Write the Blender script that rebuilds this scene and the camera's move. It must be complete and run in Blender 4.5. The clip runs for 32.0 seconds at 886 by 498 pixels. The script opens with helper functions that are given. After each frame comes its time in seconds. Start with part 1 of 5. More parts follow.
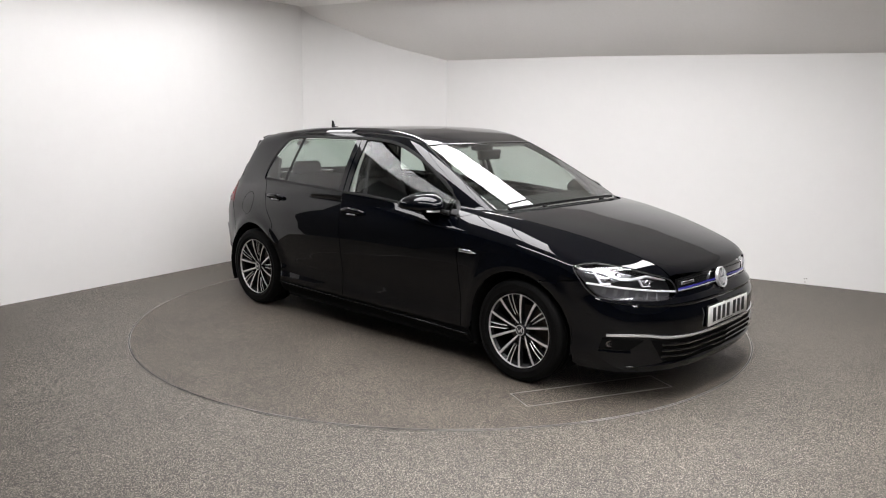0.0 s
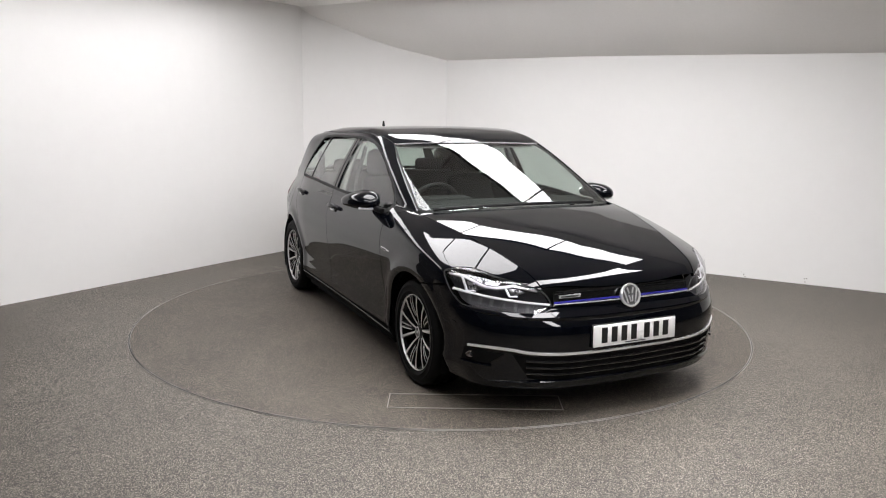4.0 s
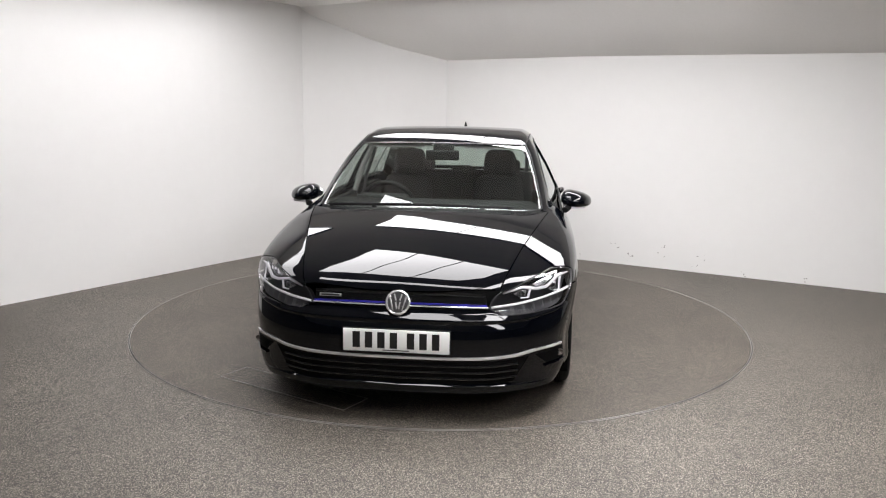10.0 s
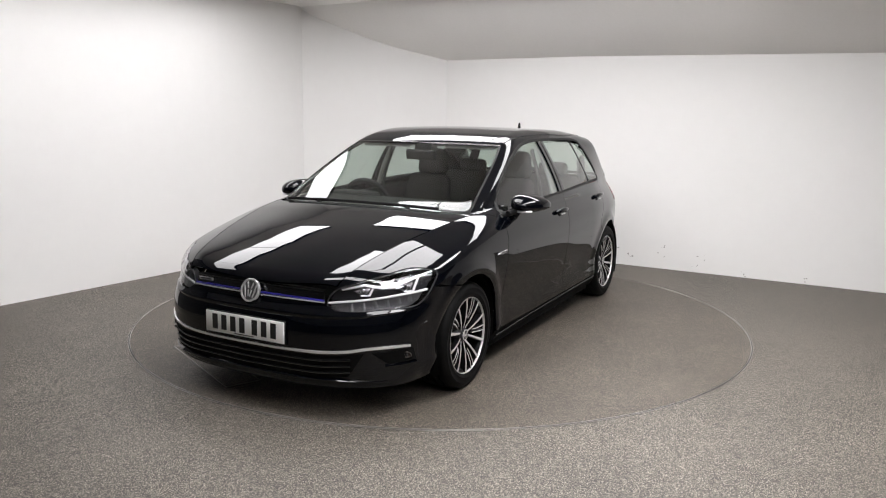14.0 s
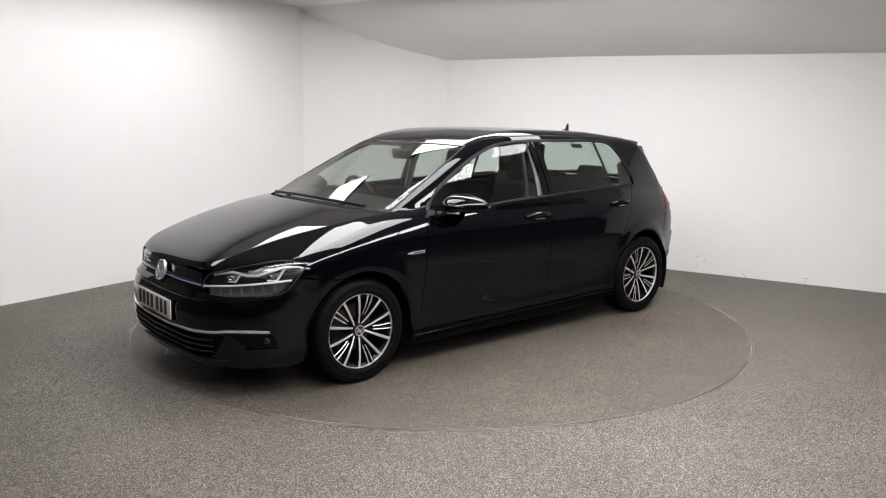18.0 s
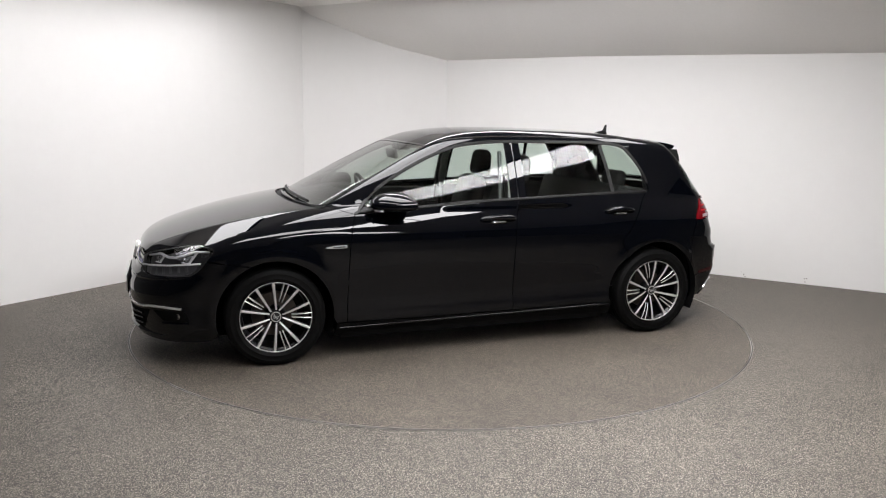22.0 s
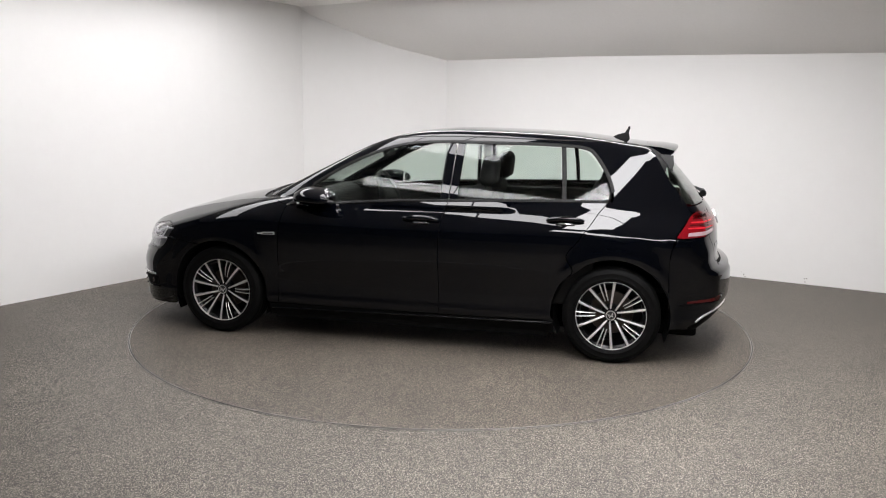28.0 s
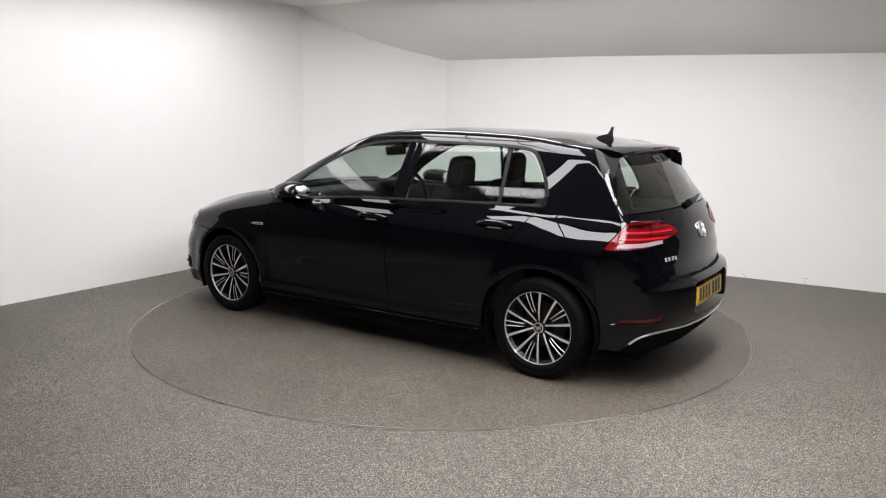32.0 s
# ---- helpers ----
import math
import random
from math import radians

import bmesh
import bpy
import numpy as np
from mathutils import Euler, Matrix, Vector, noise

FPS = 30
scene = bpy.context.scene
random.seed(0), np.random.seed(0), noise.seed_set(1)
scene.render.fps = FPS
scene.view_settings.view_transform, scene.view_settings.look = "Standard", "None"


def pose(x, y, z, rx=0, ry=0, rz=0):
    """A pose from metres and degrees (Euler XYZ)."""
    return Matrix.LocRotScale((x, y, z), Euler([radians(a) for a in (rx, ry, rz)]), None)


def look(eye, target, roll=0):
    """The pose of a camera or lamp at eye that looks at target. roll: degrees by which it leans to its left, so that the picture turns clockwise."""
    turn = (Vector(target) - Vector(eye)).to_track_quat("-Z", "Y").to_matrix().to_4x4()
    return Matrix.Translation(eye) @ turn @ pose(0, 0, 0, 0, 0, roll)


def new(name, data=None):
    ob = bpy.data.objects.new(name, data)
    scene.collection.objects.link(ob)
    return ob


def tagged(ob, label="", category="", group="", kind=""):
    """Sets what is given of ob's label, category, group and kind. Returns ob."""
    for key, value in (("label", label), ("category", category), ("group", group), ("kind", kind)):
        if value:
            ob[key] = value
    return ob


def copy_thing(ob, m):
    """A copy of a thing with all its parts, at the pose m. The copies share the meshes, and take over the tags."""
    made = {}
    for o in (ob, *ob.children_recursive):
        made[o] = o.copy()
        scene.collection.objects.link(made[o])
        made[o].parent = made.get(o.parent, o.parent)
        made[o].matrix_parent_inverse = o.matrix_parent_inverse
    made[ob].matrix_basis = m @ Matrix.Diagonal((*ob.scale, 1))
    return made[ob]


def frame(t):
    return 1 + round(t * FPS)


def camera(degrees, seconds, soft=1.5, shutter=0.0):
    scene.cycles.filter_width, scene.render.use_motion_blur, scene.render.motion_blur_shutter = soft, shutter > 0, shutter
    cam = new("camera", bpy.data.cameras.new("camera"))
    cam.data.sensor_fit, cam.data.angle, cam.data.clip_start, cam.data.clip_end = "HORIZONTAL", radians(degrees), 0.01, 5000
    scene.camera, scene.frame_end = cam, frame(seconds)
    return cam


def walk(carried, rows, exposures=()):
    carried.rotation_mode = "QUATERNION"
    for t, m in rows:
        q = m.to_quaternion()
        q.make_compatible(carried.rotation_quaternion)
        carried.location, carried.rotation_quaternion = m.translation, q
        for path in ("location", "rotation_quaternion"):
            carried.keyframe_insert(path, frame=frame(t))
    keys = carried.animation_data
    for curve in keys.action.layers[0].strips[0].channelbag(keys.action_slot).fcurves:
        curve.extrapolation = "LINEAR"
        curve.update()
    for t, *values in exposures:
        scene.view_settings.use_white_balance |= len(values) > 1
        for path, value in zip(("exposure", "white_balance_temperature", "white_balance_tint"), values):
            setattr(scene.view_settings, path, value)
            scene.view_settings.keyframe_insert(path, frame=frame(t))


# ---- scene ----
cam = camera(59.25, 32.0, soft=1.1)
EYE = (0.0, -5.82, 1.52)
CAM_POSE = look(EYE, (EYE[0] + 0.00137, EYE[1] + 0.98529, EYE[2] - 0.17086), roll=0.74)
walk(cam, [(0.0, CAM_POSE), (32.0, CAM_POSE)], exposures=[(0.0, 0.19), (32.0, 0.19)])

# ---------------------------------------------------------------- world
world = bpy.data.worlds.new("world")
scene.world = world
world.use_nodes = True
world.node_tree.nodes["Background"].inputs[0].default_value = (0.9, 0.95, 1.0, 1)
world.node_tree.nodes["Background"].inputs[1].default_value = 0.05


# ---------------------------------------------------------------- materials
def shader(name, color, rough=0.5, metal=0.0, coat=0.0, **extra):
    m = bpy.data.materials.new(name)
    m.use_nodes = True
    b = m.node_tree.nodes["Principled BSDF"]
    b.inputs["Base Color"].default_value = (*color, 1)
    b.inputs["Roughness"].default_value = rough
    b.inputs["Metallic"].default_value = metal
    b.inputs["Coat Weight"].default_value = coat
    b.inputs["Coat Roughness"].default_value = 0.02
    for k, v in extra.items():
        b.inputs[k.replace("_", " ")].default_value = v
    return m


def node(m, kind, **values):
    n = m.node_tree.nodes.new(kind)
    for k, v in values.items():
        n.inputs[k.replace("_", " ")].default_value = v
    return n


def link(m, a, out, b, into):
    m.node_tree.links.new(a.outputs[out], b.inputs[into])


def grain(m, scale, low, high, bump=0.0, detail=4.0, distance=0.002, second=None, edges=(0.32, 0.68)):
    """Noise between two colours, a second larger noise over it, and relief."""
    b = m.node_tree.nodes["Principled BSDF"]
    at = m.node_tree.nodes.new("ShaderNodeTexCoord")
    n = node(m, "ShaderNodeTexNoise", Scale=scale, Detail=detail, Roughness=0.6)
    link(m, at, "Object", n, "Vector")
    ramp = m.node_tree.nodes.new("ShaderNodeValToRGB")
    ramp.color_ramp.elements[0].position, ramp.color_ramp.elements[1].position = edges
    ramp.color_ramp.elements[0].color, ramp.color_ramp.elements[1].color = (*low, 1), (*high, 1)
    link(m, n, "Fac", ramp, "Fac")
    last = ramp
    if second:
        n2 = node(m, "ShaderNodeTexNoise", Scale=second[0], Detail=3.0)
        link(m, at, "Object", n2, "Vector")
        r2 = m.node_tree.nodes.new("ShaderNodeValToRGB")
        r2.color_ramp.elements[0].position, r2.color_ramp.elements[1].position = 0.3, 0.7
        lo = 1 - second[1]
        r2.color_ramp.elements[0].color = (lo, lo, lo, 1)
        link(m, n2, "Fac", r2, "Fac")
        mix = m.node_tree.nodes.new("ShaderNodeMixRGB")
        mix.blend_type = "MULTIPLY"
        mix.inputs[0].default_value = 1.0
        link(m, ramp, "Color", mix, "Color1")
        link(m, r2, "Color", mix, "Color2")
        last = mix
    link(m, last, "Color", b, "Base Color")
    if bump:
        bp = node(m, "ShaderNodeBump", Strength=bump, Distance=distance)
        link(m, n, "Fac", bp, "Height")
        link(m, bp, "Normal", b, "Normal")
    return m


def glow(name, color, strength):
    m = bpy.data.materials.new(name)
    m.use_nodes = True
    t = m.node_tree
    t.nodes.clear()
    e = t.nodes.new("ShaderNodeEmission")
    e.inputs[0].default_value, e.inputs[1].default_value = (*color, 1), strength
    t.links.new(e.outputs[0], t.nodes.new("ShaderNodeOutputMaterial").inputs[0])
    return m


def pane(name, tint, straight=0.08):
    """Thin glass: clear straight through, a mirror that strengthens at a flat angle."""
    m = bpy.data.materials.new(name)
    m.use_nodes = True
    t = m.node_tree
    t.nodes.clear()
    clear, gloss = t.nodes.new("ShaderNodeBsdfTransparent"), t.nodes.new("ShaderNodeBsdfGlossy")
    clear.inputs[0].default_value = (*tint, 1)
    gloss.inputs["Roughness"].default_value = 0.0
    lw, power, scale = t.nodes.new("ShaderNodeLayerWeight"), t.nodes.new("ShaderNodeMath"), t.nodes.new("ShaderNodeMath")
    mix, out = t.nodes.new("ShaderNodeMixShader"), t.nodes.new("ShaderNodeOutputMaterial")
    lw.inputs["Blend"].default_value = 0.5
    power.operation, power.inputs[1].default_value = "POWER", 3.5
    scale.operation, scale.inputs[1].default_value, scale.inputs[2].default_value = "MULTIPLY_ADD", 1 - straight, straight
    t.links.new(lw.outputs["Facing"], power.inputs[0])
    t.links.new(power.outputs[0], scale.inputs[0])
    t.links.new(scale.outputs[0], mix.inputs[0])
    t.links.new(clear.outputs[0], mix.inputs[1])
    t.links.new(gloss.outputs[0], mix.inputs[2])
    t.links.new(mix.outputs[0], out.inputs[0])
    return m


WALL = grain(shader("white_wall_paint", (0.84, 0.83, 0.81), 0.9, Specular_IOR_Level=0.25), 9, (0.840, 0.830, 0.814), (0.850, 0.840, 0.824), bump=0.02, second=(0.8, 0.02))
CEILING = grain(shader("ceiling_paint", (0.92, 0.90, 0.875), 0.9), 40, (0.905, 0.885, 0.86), (0.925, 0.905, 0.88), bump=0.03, second=(0.7, 0.04))
def speckle(m, scale, dark, light, fleck, second):
    """Grains of many shades, side by side, under a broad soft unevenness."""
    b = m.node_tree.nodes["Principled BSDF"]
    at = m.node_tree.nodes.new("ShaderNodeTexCoord")
    cells = node(m, "ShaderNodeTexVoronoi", Scale=scale)
    link(m, at, "Object", cells, "Vector")
    grey = m.node_tree.nodes.new("ShaderNodeSeparateColor")
    link(m, cells, "Color", grey, "Color")
    ramp = m.node_tree.nodes.new("ShaderNodeValToRGB")
    e = ramp.color_ramp.elements
    e[0].position, e[1].position = 0.0, 1.0
    e[0].color, e[1].color = (*dark, 1), (*fleck, 1)
    for at_, k in ((0.35, 0.2), (0.7, 0.72)):
        e.new(at_).color = (*[(d * (1 - k) + l * k) for d, l in zip(dark, light)], 1)
    link(m, grey, "Red", ramp, "Fac")
    soft = node(m, "ShaderNodeTexNoise", Scale=second[0], Detail=5.0, Roughness=0.65)
    link(m, at, "Object", soft, "Vector")
    r2 = m.node_tree.nodes.new("ShaderNodeValToRGB")
    r2.color_ramp.elements[0].position, r2.color_ramp.elements[1].position = 0.3, 0.72
    lo = 1 - second[1]
    r2.color_ramp.elements[0].color = (lo, lo, lo, 1)
    link(m, soft, "Fac", r2, "Fac")
    mix = m.node_tree.nodes.new("ShaderNodeMixRGB")
    mix.blend_type = "MULTIPLY"
    mix.inputs[0].default_value = 1.0
    link(m, ramp, "Color", mix, "Color1")
    link(m, r2, "Color", mix, "Color2")
    link(m, mix, "Color", b, "Base Color")
    bp = node(m, "ShaderNodeBump", Strength=0.15, Distance=0.002)
    link(m, cells, "Distance", bp, "Height")
    link(m, bp, "Normal", b, "Normal")
    return m


FLOOR = speckle(shader("speckled_floor", (0.14, 0.13, 0.12), 0.6), 310, (0.003, 0.0025, 0.002), (0.190, 0.164, 0.130), (0.50, 0.455, 0.39), (1.1, 0.28))
TABLE = speckle(shader("turntable_carpet", (0.12, 0.11, 0.10), 0.6), 290, (0.007, 0.005, 0.0040), (0.162, 0.135, 0.103), (0.37, 0.324, 0.268), (1.7, 0.36))
# Near-black tone for the unseen walls: the unlit side put into their colour.
UNLIT_WALL = grain(shader("unlit_side_wall", (0.06, 0.06, 0.06), 0.8), 30, (0.055, 0.055, 0.055), (0.07, 0.07, 0.068), bump=0.05)
SCUFF = grain(shader("grey_scuff", (0.4, 0.38, 0.36), 0.8), 80, (0.35, 0.33, 0.31), (0.5, 0.48, 0.46))
SEAM = grain(shader("floor_trim_metal", (0.3, 0.3, 0.29), 0.5, 0.4), 1.2, (0.22, 0.21, 0.195), (0.56, 0.54, 0.505))
HATCH = shader("worn_hatch_edge", (0.36, 0.345, 0.32), 0.55, 0.2)
PAINT = shader("black_paint", (0.0008, 0.0011, 0.0022), 0.02, 0.0, IOR=1.43)
GLOSS = shader("gloss_black_trim", (0.006, 0.006, 0.006), 0.08, coat=0.5)
PLASTIC = grain(shader("black_plastic", (0.006, 0.006, 0.006), 0.5, Specular_IOR_Level=0.22), 300, (0.003, 0.003, 0.003), (0.006, 0.006, 0.006), bump=0.1)
UNDERSIDE = grain(shader("dull_black_underside", (0.003, 0.003, 0.003), 0.8, Specular_IOR_Level=0.08), 90, (0.002, 0.002, 0.002), (0.004, 0.004, 0.004), bump=0.1)
RUBBER = grain(shader("tyre_rubber", (0.004, 0.004, 0.004), 0.6, Specular_IOR_Level=0.09), 120, (0.002, 0.002, 0.002), (0.005, 0.005, 0.005), bump=0.2)
CHROME = shader("chrome", (0.93, 0.93, 0.94), 0.16, 0.72)
SILVER = shader("machined_silver", (0.70, 0.69, 0.68), 0.42, 0.68)
RIMBLACK = shader("gloss_black_rim", (0.004, 0.004, 0.0045), 0.3, Specular_IOR_Level=0.3)
STEEL = shader("brake_steel", (0.10, 0.085, 0.075), 0.45, 0.8)
BLUE = shader("blue_strip", (0.015, 0.012, 0.22), 0.3)
WHITE = grain(shader("white_plate", (0.87, 0.87, 0.85), 0.35), 8, (0.86, 0.86, 0.84), (0.89, 0.89, 0.87))
YELLOW = grain(shader("yellow_plate", (0.75, 0.48, 0.03), 0.35), 8, (0.72, 0.46, 0.03), (0.78, 0.50, 0.04))
INK = shader("plate_black", (0.01, 0.01, 0.01), 0.4)
RED = shader("red_lens", (0.135, 0.002, 0.005), 0.1, Specular_IOR_Level=0.3)
BRIGHTRED = shader("bright_red_guide", (0.42, 0.012, 0.02), 0.2)
DARKRED = shader("dark_red_lens", (0.06, 0.002, 0.003), 0.1)
LENSWHITE = shader("clear_lens_white", (0.86, 0.86, 0.86), 0.2, coat=0.6)
LENSGREY = shader("smoked_white_lens", (0.36, 0.28, 0.295), 0.25, Specular_IOR_Level=0.3)
LENSSMOKE = shader("smoked_indicator_lens", (0.085, 0.085, 0.09), 0.3, 0.2)
LAMPBED = shader("lamp_bed", (0.022, 0.022, 0.024), 0.3)
CELL = shader("lamp_reflector_chrome", (0.62, 0.62, 0.64), 0.20, 0.92)
LAMPCELL = shader("lamp_cell_grey", (0.13, 0.13, 0.135), 0.3, 0.3)
LAMPGREY = shader("lamp_housing", (0.035, 0.035, 0.037), 0.3)
LAMPSILVER = shader("lamp_silver", (0.74, 0.74, 0.76), 0.32, 0.5)
FABRIC = grain(shader("dark_seat_cloth", (0.02, 0.02, 0.022), 0.9), 200, (0.003, 0.003, 0.0033), (0.007, 0.007, 0.0075), bump=0.3)
LINING = grain(shader("headlining", (0.35, 0.35, 0.33), 0.9), 90, (0.32, 0.32, 0.30), (0.38, 0.38, 0.36), bump=0.1)
GLASS = pane("tinted_glass", (0.72, 0.79, 0.75), 0.045)
SIDEGLASS = pane("clear_side_glass", (0.76, 0.83, 0.79), 0.031)
DARKGLASS = pane("dark_rear_glass", (0.62, 0.70, 0.65), 0.055)
CLEAR = pane("lamp_cover_glass", (0.95, 0.95, 0.97), 0.06)
MIRROR = shader("mirror_glass", (0.8, 0.8, 0.8), 0.02, 1.0)
PAPER = shader("white_sticker", (0.8, 0.8, 0.8), 0.5)
LAMP_COLOUR = (0.985, 0.966, 0.984)
GLOWS = {k: glow("light_panel_glow", LAMP_COLOUR, k) for k in (6.4, 10.5, 13.5, 18.0, 21.5)}


# ---------------------------------------------------------------- mesh helpers
def put(name, me, material, parent=None, label=""):
    ob = new(name, me)
    if material is not None:
        me.materials.append(material)
    if parent is not None:
        ob.parent = parent
    if label:
        ob["label"] = label
    return ob


def part(name, bm, material, parent, label="", smooth=True):
    """Links a bmesh as one mesh object under a thing or part."""
    me = bpy.data.meshes.new(name)
    bm.normal_update()
    bm.to_mesh(me)
    bm.free()
    if smooth:
        me.polygons.foreach_set("use_smooth", [True] * len(me.polygons))
        me.set_sharp_from_angle(angle=radians(38))
    return put(name, me, material, parent, label)


def block(size, at=(0, 0, 0), bevel=0.01, segments=3, turn=None, taper=None):
    bm = bmesh.new()
    bmesh.ops.create_cube(bm, size=1.0)
    for v in bm.verts:
        if taper and v.co.z > 0:
            v.co.x *= taper[0]
            v.co.y *= taper[1]
        v.co = Vector((v.co.x * size[0], v.co.y * size[1], v.co.z * size[2]))
    if bevel:
        bmesh.ops.bevel(bm, geom=list(bm.edges), offset=bevel, segments=segments, affect="EDGES", profile=0.5)
    m = Matrix.Translation(at)
    if turn:
        m = m @ pose(0, 0, 0, *turn)
    bm.transform(m)
    return bm


def lathe(profile, steps=64, closed=False, about="y"):
    """Turns (radius, along) rows round an axis."""
    verts, faces, n = [], [], len(profile)
    for i in range(steps):
        a = 2 * math.pi * i / steps
        for r, h in profile:
            c, s = r * math.cos(a), r * math.sin(a)
            verts.append((c, h, s) if about == "y" else (c, s, h))
    rows = n if closed else n - 1
    for i in range(steps):
        j = (i + 1) % steps
        for k in range(rows):
            l = (k + 1) % n
            faces.append((i * n + k, j * n + k, j * n + l, i * n + l) if about != "y" else (i * n + l, j * n + l, j * n + k, i * n + k))
    bm = bmesh.new()
    vs = [bm.verts.new(v) for v in verts]
    for f in faces:
        bm.faces.new([vs[i] for i in f])
    bmesh.ops.remove_doubles(bm, verts=bm.verts, dist=1e-6)
    bmesh.ops.recalc_face_normals(bm, faces=bm.faces)
    return bm


def tube(points, radius, sides=10, flat=1.0, ends=True):
    """A rod along points; flat squeezes it upward."""
    pts = [Vector(p) for p in points]
    bm = bmesh.new()
    rings = []
    for i, p in enumerate(pts):
        d = (pts[min(i + 1, len(pts) - 1)] - pts[max(i - 1, 0)]).normalized()
        side = d.cross(Vector((0, 0, 1)))
        side = side.normalized() if side.length > 1e-4 else Vector((1, 0, 0))
        up = side.cross(d)
        r = radius[i] if isinstance(radius, (list, tuple)) else radius
        rings.append([bm.verts.new(p + side * (r * math.cos(2 * math.pi * k / sides)) + up * (r * flat * math.sin(2 * math.pi * k / sides))) for k in range(sides)])
    for a, b in zip(rings, rings[1:]):
        for k in range(sides):
            bm.faces.new((a[k], a[(k + 1) % sides], b[(k + 1) % sides], b[k]))
    if ends:
        bm.faces.new(rings[0][::-1])
        bm.faces.new(rings[-1])
    bmesh.ops.recalc_face_normals(bm, faces=bm.faces)
    return bm

# ---------------------------------------------------------------- the car's form
def spline(xs, ys):
    """Smooth curve without overshoot through xs, ys."""
    xs, ys = np.asarray(xs, float), np.asarray(ys, float)
    h, d = np.diff(xs), np.diff(ys) / np.diff(xs)
    m = np.zeros(len(xs))
    m[0], m[-1] = d[0], d[-1]
    same = d[:-1] * d[1:] > 0
    w1, w2 = 2 * h[1:] + h[:-1], h[1:] + 2 * h[:-1]
    with np.errstate(divide="ignore", invalid="ignore"):
        m[1:-1] = np.where(same, (w1 + w2) / (w1 / d[:-1] + w2 / d[1:]), 0)

    def at(x):
        x = np.asarray(x, float)
        q = np.clip(x, xs[0], xs[-1])
        i = np.clip(np.searchsorted(xs, q) - 1, 0, len(xs) - 2)
        t = (q - xs[i]) / h[i]
        y = (ys[i] * (1 + 2 * t) * (1 - t) ** 2 + h[i] * m[i] * t * (1 - t) ** 2 + ys[i + 1] * t * t * (3 - 2 * t) + h[i] * m[i + 1] * t * t * (t - 1))
        return y + np.where(x < xs[0], (x - xs[0]) * m[0], 0) + np.where(x > xs[-1], (x - xs[-1]) * m[-1], 0)
    return at


def smax(a, b, k):
    h = np.maximum(k - np.abs(a - b), 0) / k
    return np.maximum(a, b) + h * h * k * 0.25


AXLE, HUB_Z, ARCH = 1.316, 0.300, 0.345
SIDE = spline((0.08, 0.16, 0.22, 0.27, 0.32, 0.38, 0.46, 0.58, 0.68, 0.74, 0.78, 0.82, 0.86, 0.90, 0.94, 1.02), (0.75, 0.815, 0.847, 0.861, 0.8575, 0.8565, 0.866, 0.884, 0.8925, 0.8925, 0.889, 0.878, 0.861, 0.842, 0.822, 0.782))
TAPER = spline((-2.2, -1.9, -1.66, -1.3, -0.8, 0.0, 0.8, 1.3, 1.6, 1.8, 2.0, 2.2), (0.215, 0.150, 0.0792, 0.0307, 0.0, 0.0, 0.0, 0.008, 0.022, 0.042, 0.075, 0.12))
CABIN = spline((-2.1, -1.8, -1.65, -1.5, -1.3, -0.9, -0.3, 0.2, 0.6, 1.0, 1.3), (0.204, 0.116, 0.082, 0.0605, 0.040, 0.016, 0.0, 0.01, 0.05, 0.115, 0.18))
BONNET = spline((-2.2, 0.7, 1.0, 1.194, 1.362, 1.573, 1.785, 1.87, 1.93, 1.98, 2.02, 2.05, 2.072, 2.086, 2.13, 2.165), (1.02, 0.99, 0.972, 0.95, 0.921, 0.878, 0.821, 0.7935, 0.7715, 0.750, 0.7305, 0.7135, 0.698, 0.684, 0.62, 0.56))
FOLD = spline((0.9, 0.985, 1.245, 1.543, 1.737, 1.92, 2.003, 2.045, 2.2), (0.742, 0.728, 0.680, 0.614, 0.569, 0.527, 0.503, 0.484, 0.40))
CROWN = spline((-2.2, 0.6, 1.0, 1.4, 1.8, 2.1), (0.02, 0.05, 0.065, 0.075, 0.085, 0.09))
ROOF = spline((-2.0, -1.6, -1.35, -1.14, -0.93, -0.51, -0.30, -0.10, 0.108, 0.232, 0.327, 0.522, 0.75, 1.0, 1.20), (1.305, 1.338, 1.365, 1.392, 1.409, 1.422, 1.424, 1.417, 1.390, 1.355, 1.318, 1.232, 1.128, 1.008, 0.908))
ROOFCROWN = spline((-1.9, -1.2, -0.3, 0.15, 0.35, 0.7, 1.2), (0.07, 0.05, 0.045, 0.045, 0.055, 0.09, 0.13))
NOSE = spline((0.08, 0.14, 0.20, 0.28, 0.36, 0.44, 0.475, 0.50, 0.53, 0.56, 0.578, 0.60, 0.64, 0.67, 0.70, 0.80), (2.06, 2.115, 2.145, 2.155, 2.162, 2.165, 2.160, 2.1505, 2.136, 2.120, 2.110, 2.106, 2.102, 2.097, 2.085, 2.02))
TAIL = spline((0.12, 0.20, 0.268, 0.33, 0.40, 0.48, 0.545, 0.575, 0.60, 0.65, 0.72, 0.80, 0.862, 0.92, 1.04, 1.20, 1.28), (-1.88, -1.95, -2.02, -2.06, -2.086, -2.09, -2.088, -2.072, -2.012, -1.990, -1.988, -1.984, -1.965, -1.930, -1.834, -1.695, -1.622))


def ease(t):
    t = np.clip(t, 0, 1)
    return t * t * (3 - 2 * t)


